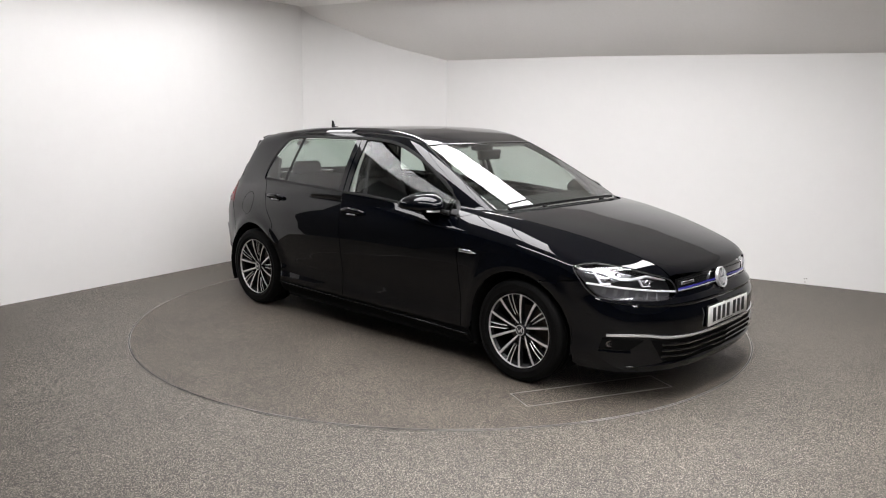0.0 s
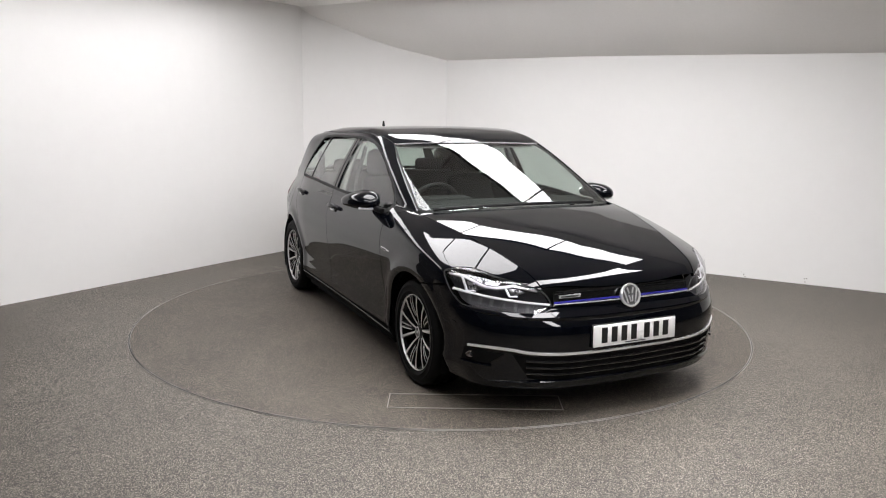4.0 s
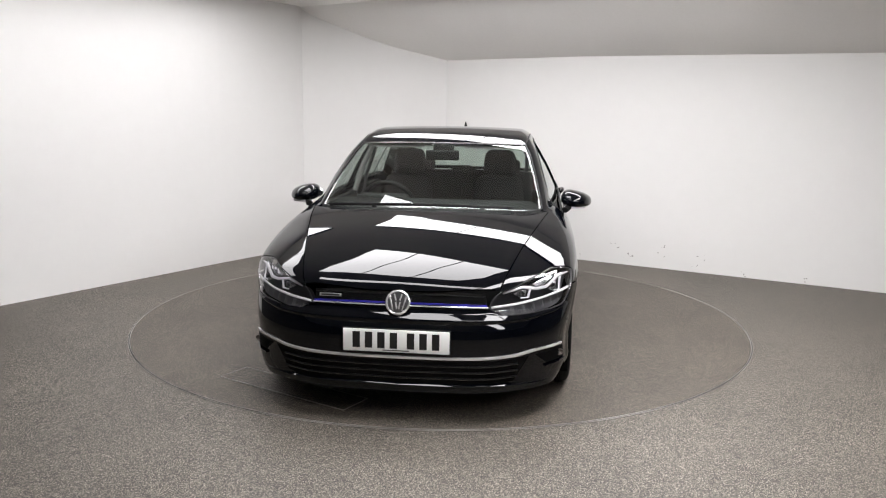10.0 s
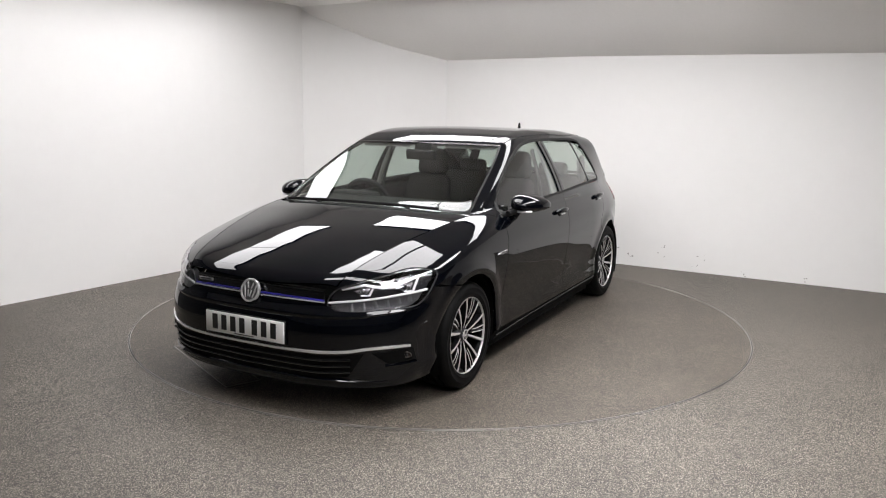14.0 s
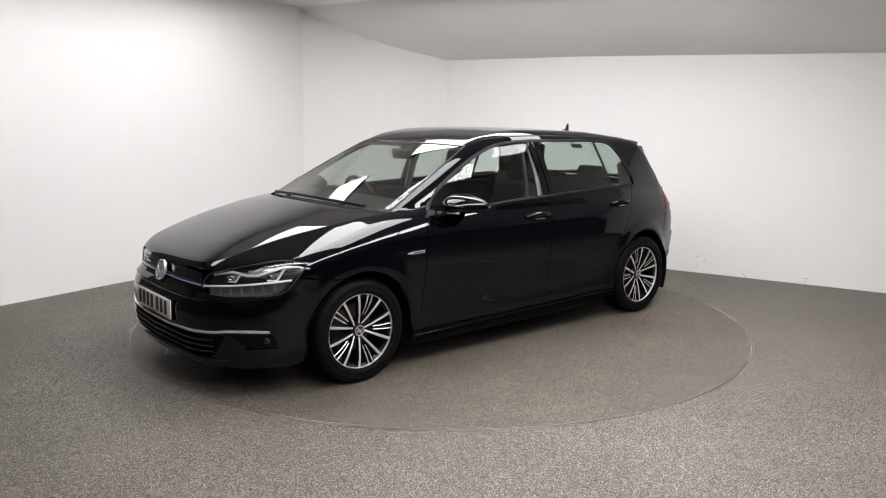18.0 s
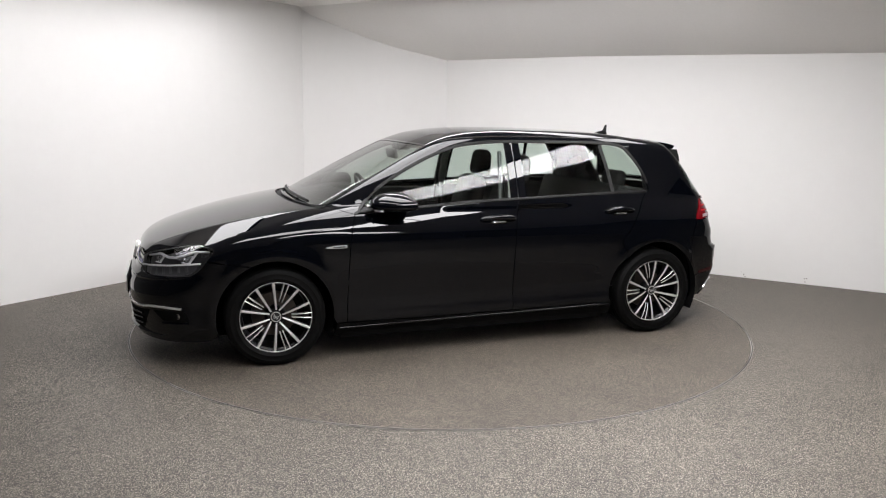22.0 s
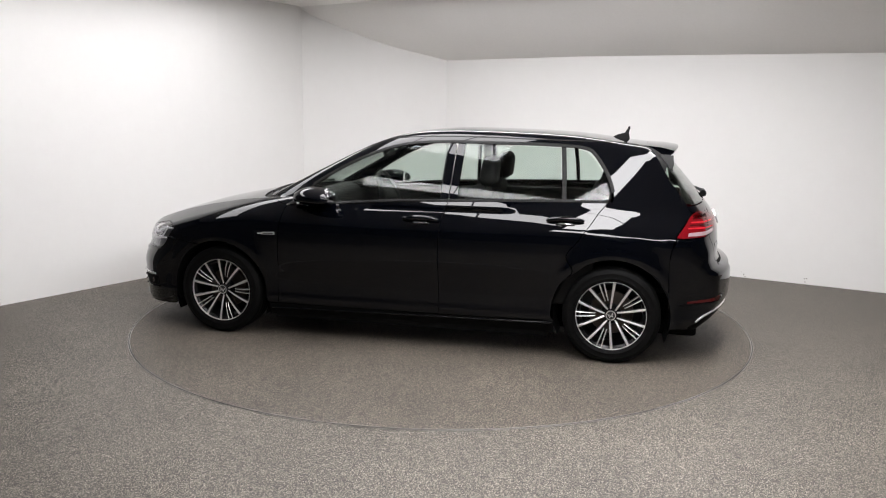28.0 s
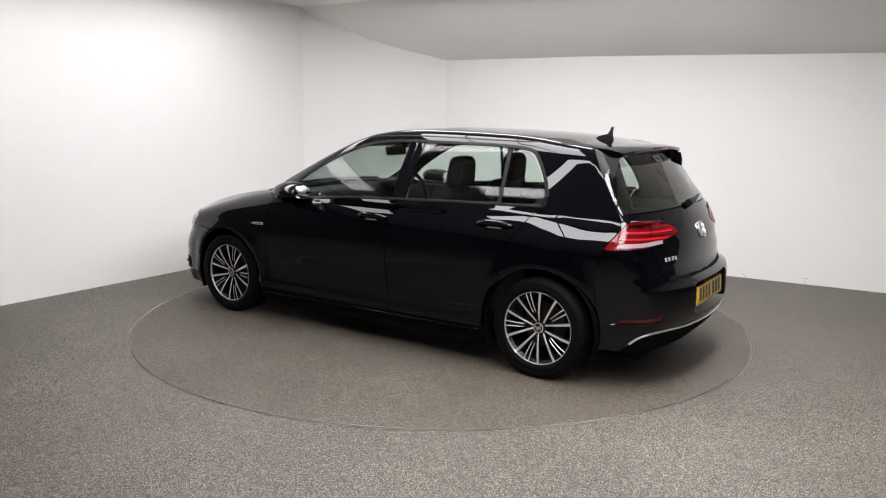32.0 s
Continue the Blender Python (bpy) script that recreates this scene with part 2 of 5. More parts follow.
def body(x, y, z):
    """Below zero inside the body, above zero outside it."""
    a = np.abs(y)
    arch = 0.015 * np.exp(-((np.hypot(np.abs(x) - AXLE, z - HUB_Z) - 0.375) / 0.05) ** 2)

    hip = ease((-1.038 - x) / 0.569)
    side = a - (SIDE(z) - TAPER(x) + arch - 0.123 * hip * np.maximum(z - 0.755, 0))
    fold = np.maximum(a - FOLD(x), 0)
    top = (z - (BONNET(x) - CROWN(x) * a * a - 0.22 * fold * fold / (fold + 0.006))) * 0.9
    front = (x - (NOSE(z) - 0.08 * a * a - 0.60 * a ** 4)) * 0.95
    nook = 0.050 * ease((0.31 - a) / 0.03) * ease((z - 0.398) / 0.025) * ease((0.575 - z) / 0.025)
    rear = (TAIL(z) + nook + (0.16 + 0.095 * ease((0.62 - z) / 0.08) + 0.06 * ease((z - 0.68) / 0.12)) * a * a + 0.10 * a ** 4 - x) * 0.95
    low = smax(smax(side, top, 0.07), smax(front, rear, 0.02), 0.06 - 0.024 * ease((z - 0.59) / 0.06) * ease((x - 1.2) / 0.4) * ease((0.62 - a) / 0.2))
    lean = a - (0.835 - 0.472 * (z - 0.93) - 0.14 * np.maximum(z - 0.93, 0) ** 2 - CABIN(x) + hip * (0.155 * (z - 0.93) + 0.155 * np.maximum(z - 0.93, 0) ** 2 - 0.030))
    lid = (z - (ROOF(x) - ROOFCROWN(x) * a * a)) * 0.9
    back = (TAIL(z) + (0.13 + 0.06 * ease((1.22 - z) / 0.2)) * a * a + 0.10 * a ** 4 - x) * 0.8
    cabin = np.maximum(smax(smax(lean * 0.9, lid, 0.065), back, 0.05), 0.925 - z)
    return -smax(-low, -cabin, 0.006)


def march(start, way, reach):
    """Goes from outside along way to the skin; start is (n, 3)."""
    start, way = np.asarray(start, float), np.asarray(way, float)
    n = len(start)
    way = np.broadcast_to(way, (n, 3))
    lo, hi, found = np.zeros(n), np.full(n, reach, float), np.zeros(n, bool)
    steps = np.linspace(0, reach, 90)
    last = np.zeros(n)
    for s in steps:
        q = start + way * s
        inside = body(*q.T) < 0
        fresh = inside & ~found
        lo[fresh], hi[fresh] = last[fresh], s
        found |= inside
        last[:] = s
    for _ in range(26):
        mid = (lo + hi) / 2
        q = start + way * mid[:, None]
        inside = body(*q.T) < 0
        hi, lo = np.where(inside, mid, hi), np.where(inside, lo, mid)
    return start + way * hi[:, None], found


def slope(p):
    """Outward normals of the skin."""
    e, p = 1e-3, np.asarray(p, float)
    g = np.stack([body(*(p + np.eye(3)[i] * e).T) - body(*(p - np.eye(3)[i] * e).T) for i in range(3)], -1)
    return g / np.maximum(np.linalg.norm(g, axis=1, keepdims=True), 1e-9)


R2 = math.sqrt(0.5)
CENTRE = {"front": 0.9, "rear": -0.9}


def to_flat(view, p):
    x, y, z = np.asarray(p, float).T
    if view == "side":
        return np.stack([x, z], -1)
    if view == "top":
        return np.stack([x, y], -1)
    if view == "tilt":
        return np.stack([x, (z - y) * R2], -1)
    c = CENTRE[view]
    return np.stack([np.arctan2(y, (x - c) * (1 if view == "front" else -1)), z], -1)


def to_skin(view, q):
    u, v = np.asarray(q, float).T
    o = np.zeros_like(u)
    if view == "side":
        return march(np.stack([u, o + 1.3, v], -1), (0, -1, 0), 1.3)[0]
    if view == "top":
        return march(np.stack([u, v, o + 1.8], -1), (0, 0, -1), 1.7)[0]
    if view == "tilt":
        return march(np.stack([u, o + 1.1, o + 1.1 + v / R2], -1), (0, -R2, -R2), 1.5)[0]
    c, s = CENTRE[view], (1 if view == "front" else -1)
    way = np.stack([-s * np.cos(u), -np.sin(u), o], -1)
    return march(np.stack([c + s * 1.9 * np.cos(u), 1.9 * np.sin(u), v], -1), way, 1.85)[0]


def S(*pairs):
    return to_skin("side", pairs)


def T(*pairs):
    return to_skin("top", pairs)


def F(*pairs):
    return to_skin("front", [(math.radians(a), b) for a, b in pairs])


def B(*pairs):
    return to_skin("rear", [(math.radians(a), b) for a, b in pairs])


def curve(points, step=0.02):
    """An open smooth curve through points, evenly stepped."""
    p = np.asarray(points, float)
    if len(p) < 3:
        n = max(int(np.linalg.norm(p[-1] - p[0]) / step), 1)
        return p[0] + (p[-1] - p[0]) * np.linspace(0, 1, n + 1)[:, None]
    q = np.vstack([2 * p[0] - p[1], p, 2 * p[-1] - p[-2]])
    out = []
    for i in range(1, len(q) - 2):
        a, b, c, d = q[i - 1], q[i], q[i + 1], q[i + 2]
        n = max(int(np.linalg.norm(c - b) / step), 1)
        t = np.linspace(0, 1, n, endpoint=False)[:, None]
        out.append(0.5 * (2 * b + (c - a) * t + (2 * a - 5 * b + 4 * c - d) * t ** 2 + (3 * b - a - 3 * c + d) * t ** 3))
    return np.vstack(out + [p[-1:]])


def arc(centre, radius, a0, a1, n=24):
    """Points of a wheel arch on the flank."""
    t = np.radians(np.linspace(a0, a1, n))
    return S(*np.stack([centre + radius * np.cos(t), HUB_Z + radius * np.sin(t)], -1))


def loop(*curves):
    """A closed outline from curves joined end to end."""
    out = []
    for c in curves:
        for q in c:
            if not out or np.linalg.norm(out[-1] - q) > 1e-4:
                out.append(np.asarray(q, float))
    if np.linalg.norm(out[0] - out[-1]) < 1e-4:
        out.pop()
    return np.array(out)


def mirrored(p):
    return np.asarray(p) * np.array([1, -1, 1])


def both(c):
    """A curve over the middle: from the left end to the right one."""
    c = np.asarray(c)
    return np.vstack([c, mirrored(c[::-1])])


def inside_of(poly, pts):
    x, y = pts[:, 0], pts[:, 1]
    r = np.zeros(len(pts), bool)
    j = len(poly) - 1
    for i in range(len(poly)):
        xi, yi, xj, yj = *poly[i], *poly[j]
        with np.errstate(divide="ignore", invalid="ignore"):
            r ^= ((yi > y) != (yj > y)) & (x < (xj - xi) * (y - yi) / (yj - yi + 1e-12) + xi)
        j = i
    return r


def away(poly, pts):
    d = np.full(len(pts), 9.0)
    for a, b in zip(poly, np.roll(poly, -1, 0)):
        ab = b - a
        t = np.clip(((pts - a) @ ab) / max(ab @ ab, 1e-12), 0, 1)
        d = np.minimum(d, np.linalg.norm(pts - a - t[:, None] * ab, axis=1))
    return d


def inset(poly, g):
    nxt, prv = np.roll(poly, -1, 0), np.roll(poly, 1, 0)
    area = np.sum(poly[:, 0] * nxt[:, 1] - nxt[:, 0] * poly[:, 1])
    d1, d2 = poly - prv, nxt - poly
    d1 /= np.maximum(np.linalg.norm(d1, axis=1, keepdims=True), 1e-9)
    d2 /= np.maximum(np.linalg.norm(d2, axis=1, keepdims=True), 1e-9)
    n = np.stack([-(d1 + d2)[:, 1], (d1 + d2)[:, 0]], -1)
    n /= np.maximum(np.linalg.norm(n, axis=1, keepdims=True), 1e-9)
    half = np.clip(np.sum(n * np.stack([-d1[:, 1], d1[:, 0]], -1), axis=1), 0.45, 1)
    return poly + n * (g / half)[:, None] * np.sign(area)

from mathutils.geometry import delaunay_2d_cdt


def skin(view, outline, step=0.022, gap=0.0025, lift=0.0, rim=0.015, sheet=None):
    """A sheet on the car's form inside an outline, with a turned-in rim. Gives vertices, faces, normals."""
    flat = to_flat(view, outline)
    per = np.array([1.0, 1.0]) if view not in CENTRE else np.array([1.15, 1.0])
    w = inset(flat * per, gap) if gap else flat * per
    lo, hi = w.min(0), w.max(0)
    gx, gy = np.meshgrid(np.arange(lo[0], hi[0], step), np.arange(lo[1], hi[1], step))
    gx = gx + (np.arange(gx.shape[0]) % 2 * step / 2)[:, None]
    g = np.stack([gx.ravel(), gy.ravel()], -1)
    g = g[inside_of(w, g)]
    g = g[away(w, g) > step * 0.45]
    pts, n = np.vstack([w, g]), len(w)
    co, _, faces, orig, _, _ = delaunay_2d_cdt([Vector(p) for p in pts], [], [list(range(n))], 1, 1e-6)
    co = np.array([tuple(c) for c in co])
    face = [tuple(f) for f in faces]
    p = to_skin(view, co / per)
    nr = slope(p)
    if sheet:
        p, nr = sheet(p)
    p = p + nr * lift
    out = []
    for f in face:
        a, b, c = p[f[0]], p[f[1]], p[f[2]]
        out.append(f if np.cross(b - a, c - a) @ nr[f[0]] > 0 else f[::-1])
    if rim:
        count = {}
        for f in out:
            for i in range(3):
                e = (f[i], f[(i + 1) % 3])
                count[e] = count.get(e, 0) + 1
        edge = [e for e in count if (e[1], e[0]) not in count]
        base, ids = len(p), {}
        more, norm = [], []
        for e in edge:
            for i in e:
                if i not in ids:
                    ids[i] = base + 2 * len(ids)
                    more += [p[i] - nr[i] * 0.0006, p[i] - nr[i] * rim]
                    norm += [nr[i], nr[i]]
        rimfaces = [(e[1], e[0], ids[e[0]], ids[e[1]]) for e in edge] + [(ids[e[1]], ids[e[0]], ids[e[0]] + 1, ids[e[1]] + 1) for e in edge]
        return np.vstack([p, more]), out, rimfaces, np.vstack([nr, norm])
    return p, out, [], nr


def panel(name, view, outline, material, parent, label="", flip=False, **how):
    v, f, r, n = skin(view, outline, **how)
    if flip:
        v, n = mirrored(v), mirrored(n)
        f, r = [q[::-1] for q in f], [q[::-1] for q in r]
    me = bpy.data.meshes.new(name)
    me.from_pydata([tuple(q) for q in v], [], f + r)
    me.polygons.foreach_set("use_smooth", [True] * len(f) + [False] * len(r))
    me.update()
    if len(me.polygons) == len(f) + len(r):
        loops = np.empty(len(me.loops), int)
        me.loops.foreach_get("vertex_index", loops)
        nl = n[loops]
        k = sum(len(q) for q in f)
        keep = np.zeros((len(loops), 3))
        keep[:k] = nl[:k]
        me.normals_split_custom_set([tuple(q) for q in keep])
    return put(name, me, material, parent, label)


def pairwise(name, view, outline, material, parent, label="", **how):
    return (panel(name, view, outline, material, parent, label, **how), panel(name, view, outline, material, parent, label, flip=True, **how))


def ribbon(points, width, height, lift=0.0, flip=False, shape=((-0.5, 0), (-0.42, 0.8), (0, 1), (0.42, 0.8), (0.5, 0)), normals=None, widths=None, swell=False):
    """A raised strip along points of the skin, as a bmesh; swell: its height follows its width."""
    p = np.asarray(points, float)
    n = slope(p) if normals is None else np.asarray(normals, float)
    d = np.gradient(p, axis=0)
    d /= np.linalg.norm(d, axis=1, keepdims=True)
    s = np.cross(d, n)
    s /= np.linalg.norm(s, axis=1, keepdims=True)
    bm, rows = bmesh.new(), []
    for i in range(len(p)):
        w = width if widths is None else widths[i]
        row = []
        for a, h in shape:
            q = p[i] + s[i] * (a * w) + n[i] * (lift + h * height * (w / width if swell else 1))
            row.append(bm.verts.new(mirrored(q) if flip else q))
        rows.append(row)
    for a, b in zip(rows, rows[1:]):
        for k in range(len(shape) - 1):
            bm.faces.new((a[k], a[k + 1], b[k + 1], b[k]))
    bm.faces.new(rows[0])
    bm.faces.new(rows[-1][::-1])
    bmesh.ops.recalc_face_normals(bm, faces=bm.faces)
    return bm


def strips(name, points, width, height, material, parent, label="", lift=0.0, **how):
    for flip in (False, True):
        part(name, ribbon(points, width, height, lift, flip, **how), material, parent, label)


# ---------------------------------------------------------------- the room
def slab_wall(name, a, b, z0, z1, thick=0.12, material=None, label="smooth white painted studio wall meeting the grey floor"):
    """A wall from a to b, its face on the left hand of the way from a to b."""
    a, b = Vector((*a, 0)), Vector((*b, 0))
    d = (b - a).normalized()
    n = Vector((d.y, -d.x, 0)) * thick
    bm = bmesh.new()
    low = [bm.verts.new(q + Vector((0, 0, z0))) for q in (a, b, b + n, a + n)]
    high = [bm.verts.new(q + Vector((0, 0, z1))) for q in (a, b, b + n, a + n)]
    for i in range(4):
        j = (i + 1) % 4
        bm.faces.new((low[i], low[j], high[j], high[i]))
    bm.faces.new(high)
    bm.faces.new(low[::-1])
    bmesh.ops.recalc_face_normals(bm, faces=bm.faces)
    return tagged(part(name, bm, material or WALL, None, smooth=False), label, "wall", kind="structure")


OUT = [(3.96, 0.93), (0.03, 3.235), (-1.56, 2.96), (-2.21, 2.0), (-2.70, 1.22), (-3.44, 0.09), (-4.6, -2.2), (-4.6, -7.6), (5.6, -7.6), (5.6, -0.02)]


def room():
    tops = 3.0
    names = ["wall_right", "wall_back", "wall_left", "wall_left_middle", "wall_left_near", "wall_side_left", "wall_side", "wall_rear", "wall_side_right", "wall_right_near"]
    for i, name in enumerate(names):
        # Added unseen walls behind the camera, coloured dark in place of unlit space.
        if 5 <= i <= 8:
            slab_wall(name, OUT[i], OUT[(i + 1) % len(OUT)], 0.0, tops, material=UNLIT_WALL, label="unseen dark wall closing the room, standing in for unlit space")
        else:
            slab_wall(name, OUT[i], OUT[(i + 1) % len(OUT)], 0.0, tops)
    bm = bmesh.new()
    bmesh.ops.create_grid(bm, x_segments=8, y_segments=8, size=7.5)
    bmesh.ops.translate(bm, verts=bm.verts, vec=(0, -2, -0.06))
    hole = bmesh.ops.extrude_face_region(bm, geom=bm.faces[:])
    bmesh.ops.translate(bm, verts=[v for v in hole["geom"] if isinstance(v, bmesh.types.BMVert)], vec=(0, 0, 0.06))
    bmesh.ops.recalc_face_normals(bm, faces=bm.faces)
    tagged(part("floor", bm, FLOOR, None, smooth=False), "grey-brown speckled resin floor of the studio", "floor", kind="structure")


room()

DISC = 2.228


def turntable():
    top = new("turntable")
    tagged(top, "round grey carpeted vehicle turntable with a thin metal rim", "turntable")
    part("deck", lathe([(0.0, 0.004), (0.8, 0.004), (1.6, 0.004), (DISC - 0.006, 0.004), (DISC - 0.004, 0.001)], 160, about="z"), TABLE, top)
    part("rim", lathe([(DISC - 0.004, 0.001), (DISC - 0.0025, 0.0055), (DISC - 0.0005, 0.0055), (DISC, 0.001)], 200, about="z"), SEAM, top, "thin dull metal rim")
    part("joint", lathe([(DISC, 0.0025), (DISC + 0.007, 0.0025)], 200, about="z"), PLASTIC, top, "dark gap round the deck")
    part("outer_ring", lathe([(DISC + 0.007, 0.001), (DISC + 0.0073, 0.004), (DISC + 0.0090, 0.004), (DISC + 0.0095, 0.001)], 200, about="z"), SEAM, top, "thin dull metal edge of the floor opening")
    # hatch outline let into the deck
    m = pose(1.641, -1.089, 0.0055, 0, 0, 64.2)
    for x0, y0, x1, y1 in ((0, 0, 0.92, 0), (0, 0, 0, 0.203), (0, 0.203, 0.92, 0.203), (0.92, 0, 0.92, 0.203)):
        bm = block((abs(x1 - x0) + 0.0042, abs(y1 - y0) + 0.0042, 0.003), ((x0 + x1) / 2, (y0 + y1) / 2, 0), 0)
        bm.transform(m)
        part("hatch_line", bm, HATCH, top, "thin dull metal hatch edge", smooth=False)
    return top


TURN = turntable()


def scuffs():
    """Small grey scuffs low on the right-hand wall."""
    rng = random.Random(4)
    bm = bmesh.new()
    a, b = Vector((3.96, 0.93, 0)), Vector((0.03, 3.235, 0))
    d = (b - a).normalized()
    n = Vector((-d.y, d.x, 0))
    for along, z in ((2.02, 0.14), (2.04, 0.24), (1.62, 0.16), (1.66, 0.05), (2.30, 0.10), (2.36, 0.07), (2.5, 0.2), (2.9, 0.06), (1.2, 0.04), (0.7, 0.05)):
        for _ in range(3):
            c = a + d * (along + rng.uniform(-0.06, 0.06)) + n * 0.0015 + Vector((0, 0, z + rng.uniform(-0.03, 0.03)))
            r, k = rng.uniform(0.003, 0.009), rng.uniform(0.5, 1.6)
            bm.faces.new([bm.verts.new(c + d * (r * k * math.cos(q) * rng.uniform(0.6, 1.2)) + Vector((0, 0, r * math.sin(q) * rng.uniform(0.6, 1.2)))) for q in [2 * math.pi * i / 9 for i in range(9)]])
    ob = part("scuff_marks", bm, SCUFF, None, smooth=False)
    tagged(ob, "small grey scuff marks low on the white wall", "scuff marks", kind="stuff")


scuffs()

# ---------------------------------------------------------------- the car
CAR = new("car")
tagged(CAR, "glossy black five-door hatchback car with two-tone alloy wheels on the turntable", "car")


def lines():
    """The seams that neighbouring panels share, on the left flank."""
    g = {}
    g["hood_side"] = curve(T(*[(x, float(FOLD(x)) + 0.001) for x in (1.0, 1.12, 1.245, 1.39, 1.543, 1.64, 1.737, 1.83, 1.92, 1.965, 2.003, 2.043)]))
    g["hood_rear"] = curve(T((1.0, float(FOLD(1.0)) + 0.001), (1.08, 0.62), (1.145, 0.42), (1.175, 0.2), (1.185, 0.0)))
    g["hood_nose"] = curve(T((2.043, float(FOLD(2.043)) + 0.001), (2.073, 0.33), (2.089, 0.18), (2.0935, 0.0)))
    g["ws_base"] = curve(T((0.985, 0.69), (1.05, 0.60), (1.11, 0.42), (1.145, 0.2), (1.155, 0.0)))
    g["ws_side"] = curve(T((0.985, 0.69), (0.83, 0.668), (0.65, 0.642), (0.46, 0.607), (0.30, 0.567)))
    g["ws_top"] = curve(T((0.30, 0.567), (0.312, 0.4), (0.322, 0.2), (0.325, 0.0)))
    g["gutter"] = curve(T((0.30, 0.567), (0.1, 0.583), (-0.3, 0.592), (-0.9, 0.582), (-1.3, 0.548), (-1.47, 0.522)))
    g["roof_rear"] = curve(T((-1.47, 0.522), (-1.49, 0.3), (-1.50, 0.0)))
    g["tail_gap"] = curve(np.vstack([T((-1.47, 0.522)), S((-1.535, 1.285), (-1.585, 1.20), (-1.665, 1.08), (-1.738, 0.978), (-1.758, 0.948))]))
    g["door_front"] = curve(S((0.825, 0.905), (0.838, 0.874), (0.856, 0.80), (0.872, 0.66), (0.880, 0.45), (0.885, 0.24)))
    g["door_mid"] = curve(S((-0.272, 0.968), (-0.252, 0.90), (-0.23, 0.796), (-0.222, 0.62), (-0.225, 0.42), (-0.23, 0.24)))
    g["door_rear"] = curve(np.vstack([S((-1.262, 0.990), (-1.235, 0.955), (-1.212, 0.927), (-1.172, 0.865), (-1.10, 0.765), (-1.03, 0.665)), arc(-AXLE, 0.368, 65, 32, 3)[1:]]))
    g["belt_f"] = curve(S((0.825, 0.905), (0.5, 0.925), (0.09, 0.954), (-0.272, 0.968)))
    g["belt_r"] = curve(S((-0.272, 0.968), (-0.8, 0.984), (-1.262, 0.990)))
    g["sill_f"] = curve(S((0.885, 0.24), (0.4, 0.238), (-0.23, 0.24)))
    g["sill_r"] = curve(S((-0.23, 0.24), (-0.6, 0.243), (-0.97, 0.25)))
    # window opening, outside the frames
    g["dlo_front"] = curve(S((0.825, 0.905), (0.735, 0.985), (0.643, 1.063), (0.46, 1.17), (0.28, 1.253), (0.095, 1.312), (-0.09, 1.334), (-0.27, 1.341)))
    g["dlo_rear"] = curve(S((-0.27, 1.341), (-0.5, 1.338), (-0.8, 1.335), (-1.02, 1.326), (-1.12, 1.312), (-1.165, 1.285), (-1.22, 1.215), (-1.268, 1.13), (-1.296, 1.04), (-1.292, 1.0), (-1.262, 0.990)))
    return g


G = lines()
LAMP = F((20.9, 0.586), (22.9, 0.655), (27.9, 0.692), (34.4, 0.724), (40.1, 0.745), (43.5, 0.745), (46.9, 0.734), (48.0, 0.714), (46.3, 0.655), (44.8, 0.612), (42.9, 0.580), (41.0, 0.568), (37.2, 0.561), (34.5, 0.5585), (30.8, 0.553), (28.2, 0.549), (23.2, 0.553))
SEAM_AT, LAST_LOW = 8, 16
TLAMP = np.array([(-1.687, .801, .795), (-1.729, .753, .868), (-1.772, .689, .937), (-1.81, .63, .941), (-1.858, .545, .936), (-1.905, .40, .913), (-1.93, .34, .868), (-1.925, .5, .832), (-1.90, .645, .805), (-1.80, .77, .795)])

TLAMP = to_skin("rear", to_flat("rear", TLAMP))


def closed_curve(p, step=0.015):
    p = np.asarray(p)
    q = curve(np.vstack([p[-2:], p, p[:3]]), step)
    a = np.argmin(np.linalg.norm(q - p[0], axis=1))
    b = len(q) - 1 - np.argmin(np.linalg.norm(q[::-1] - p[0], axis=1))
    return q[a:b]


DOORS = {}


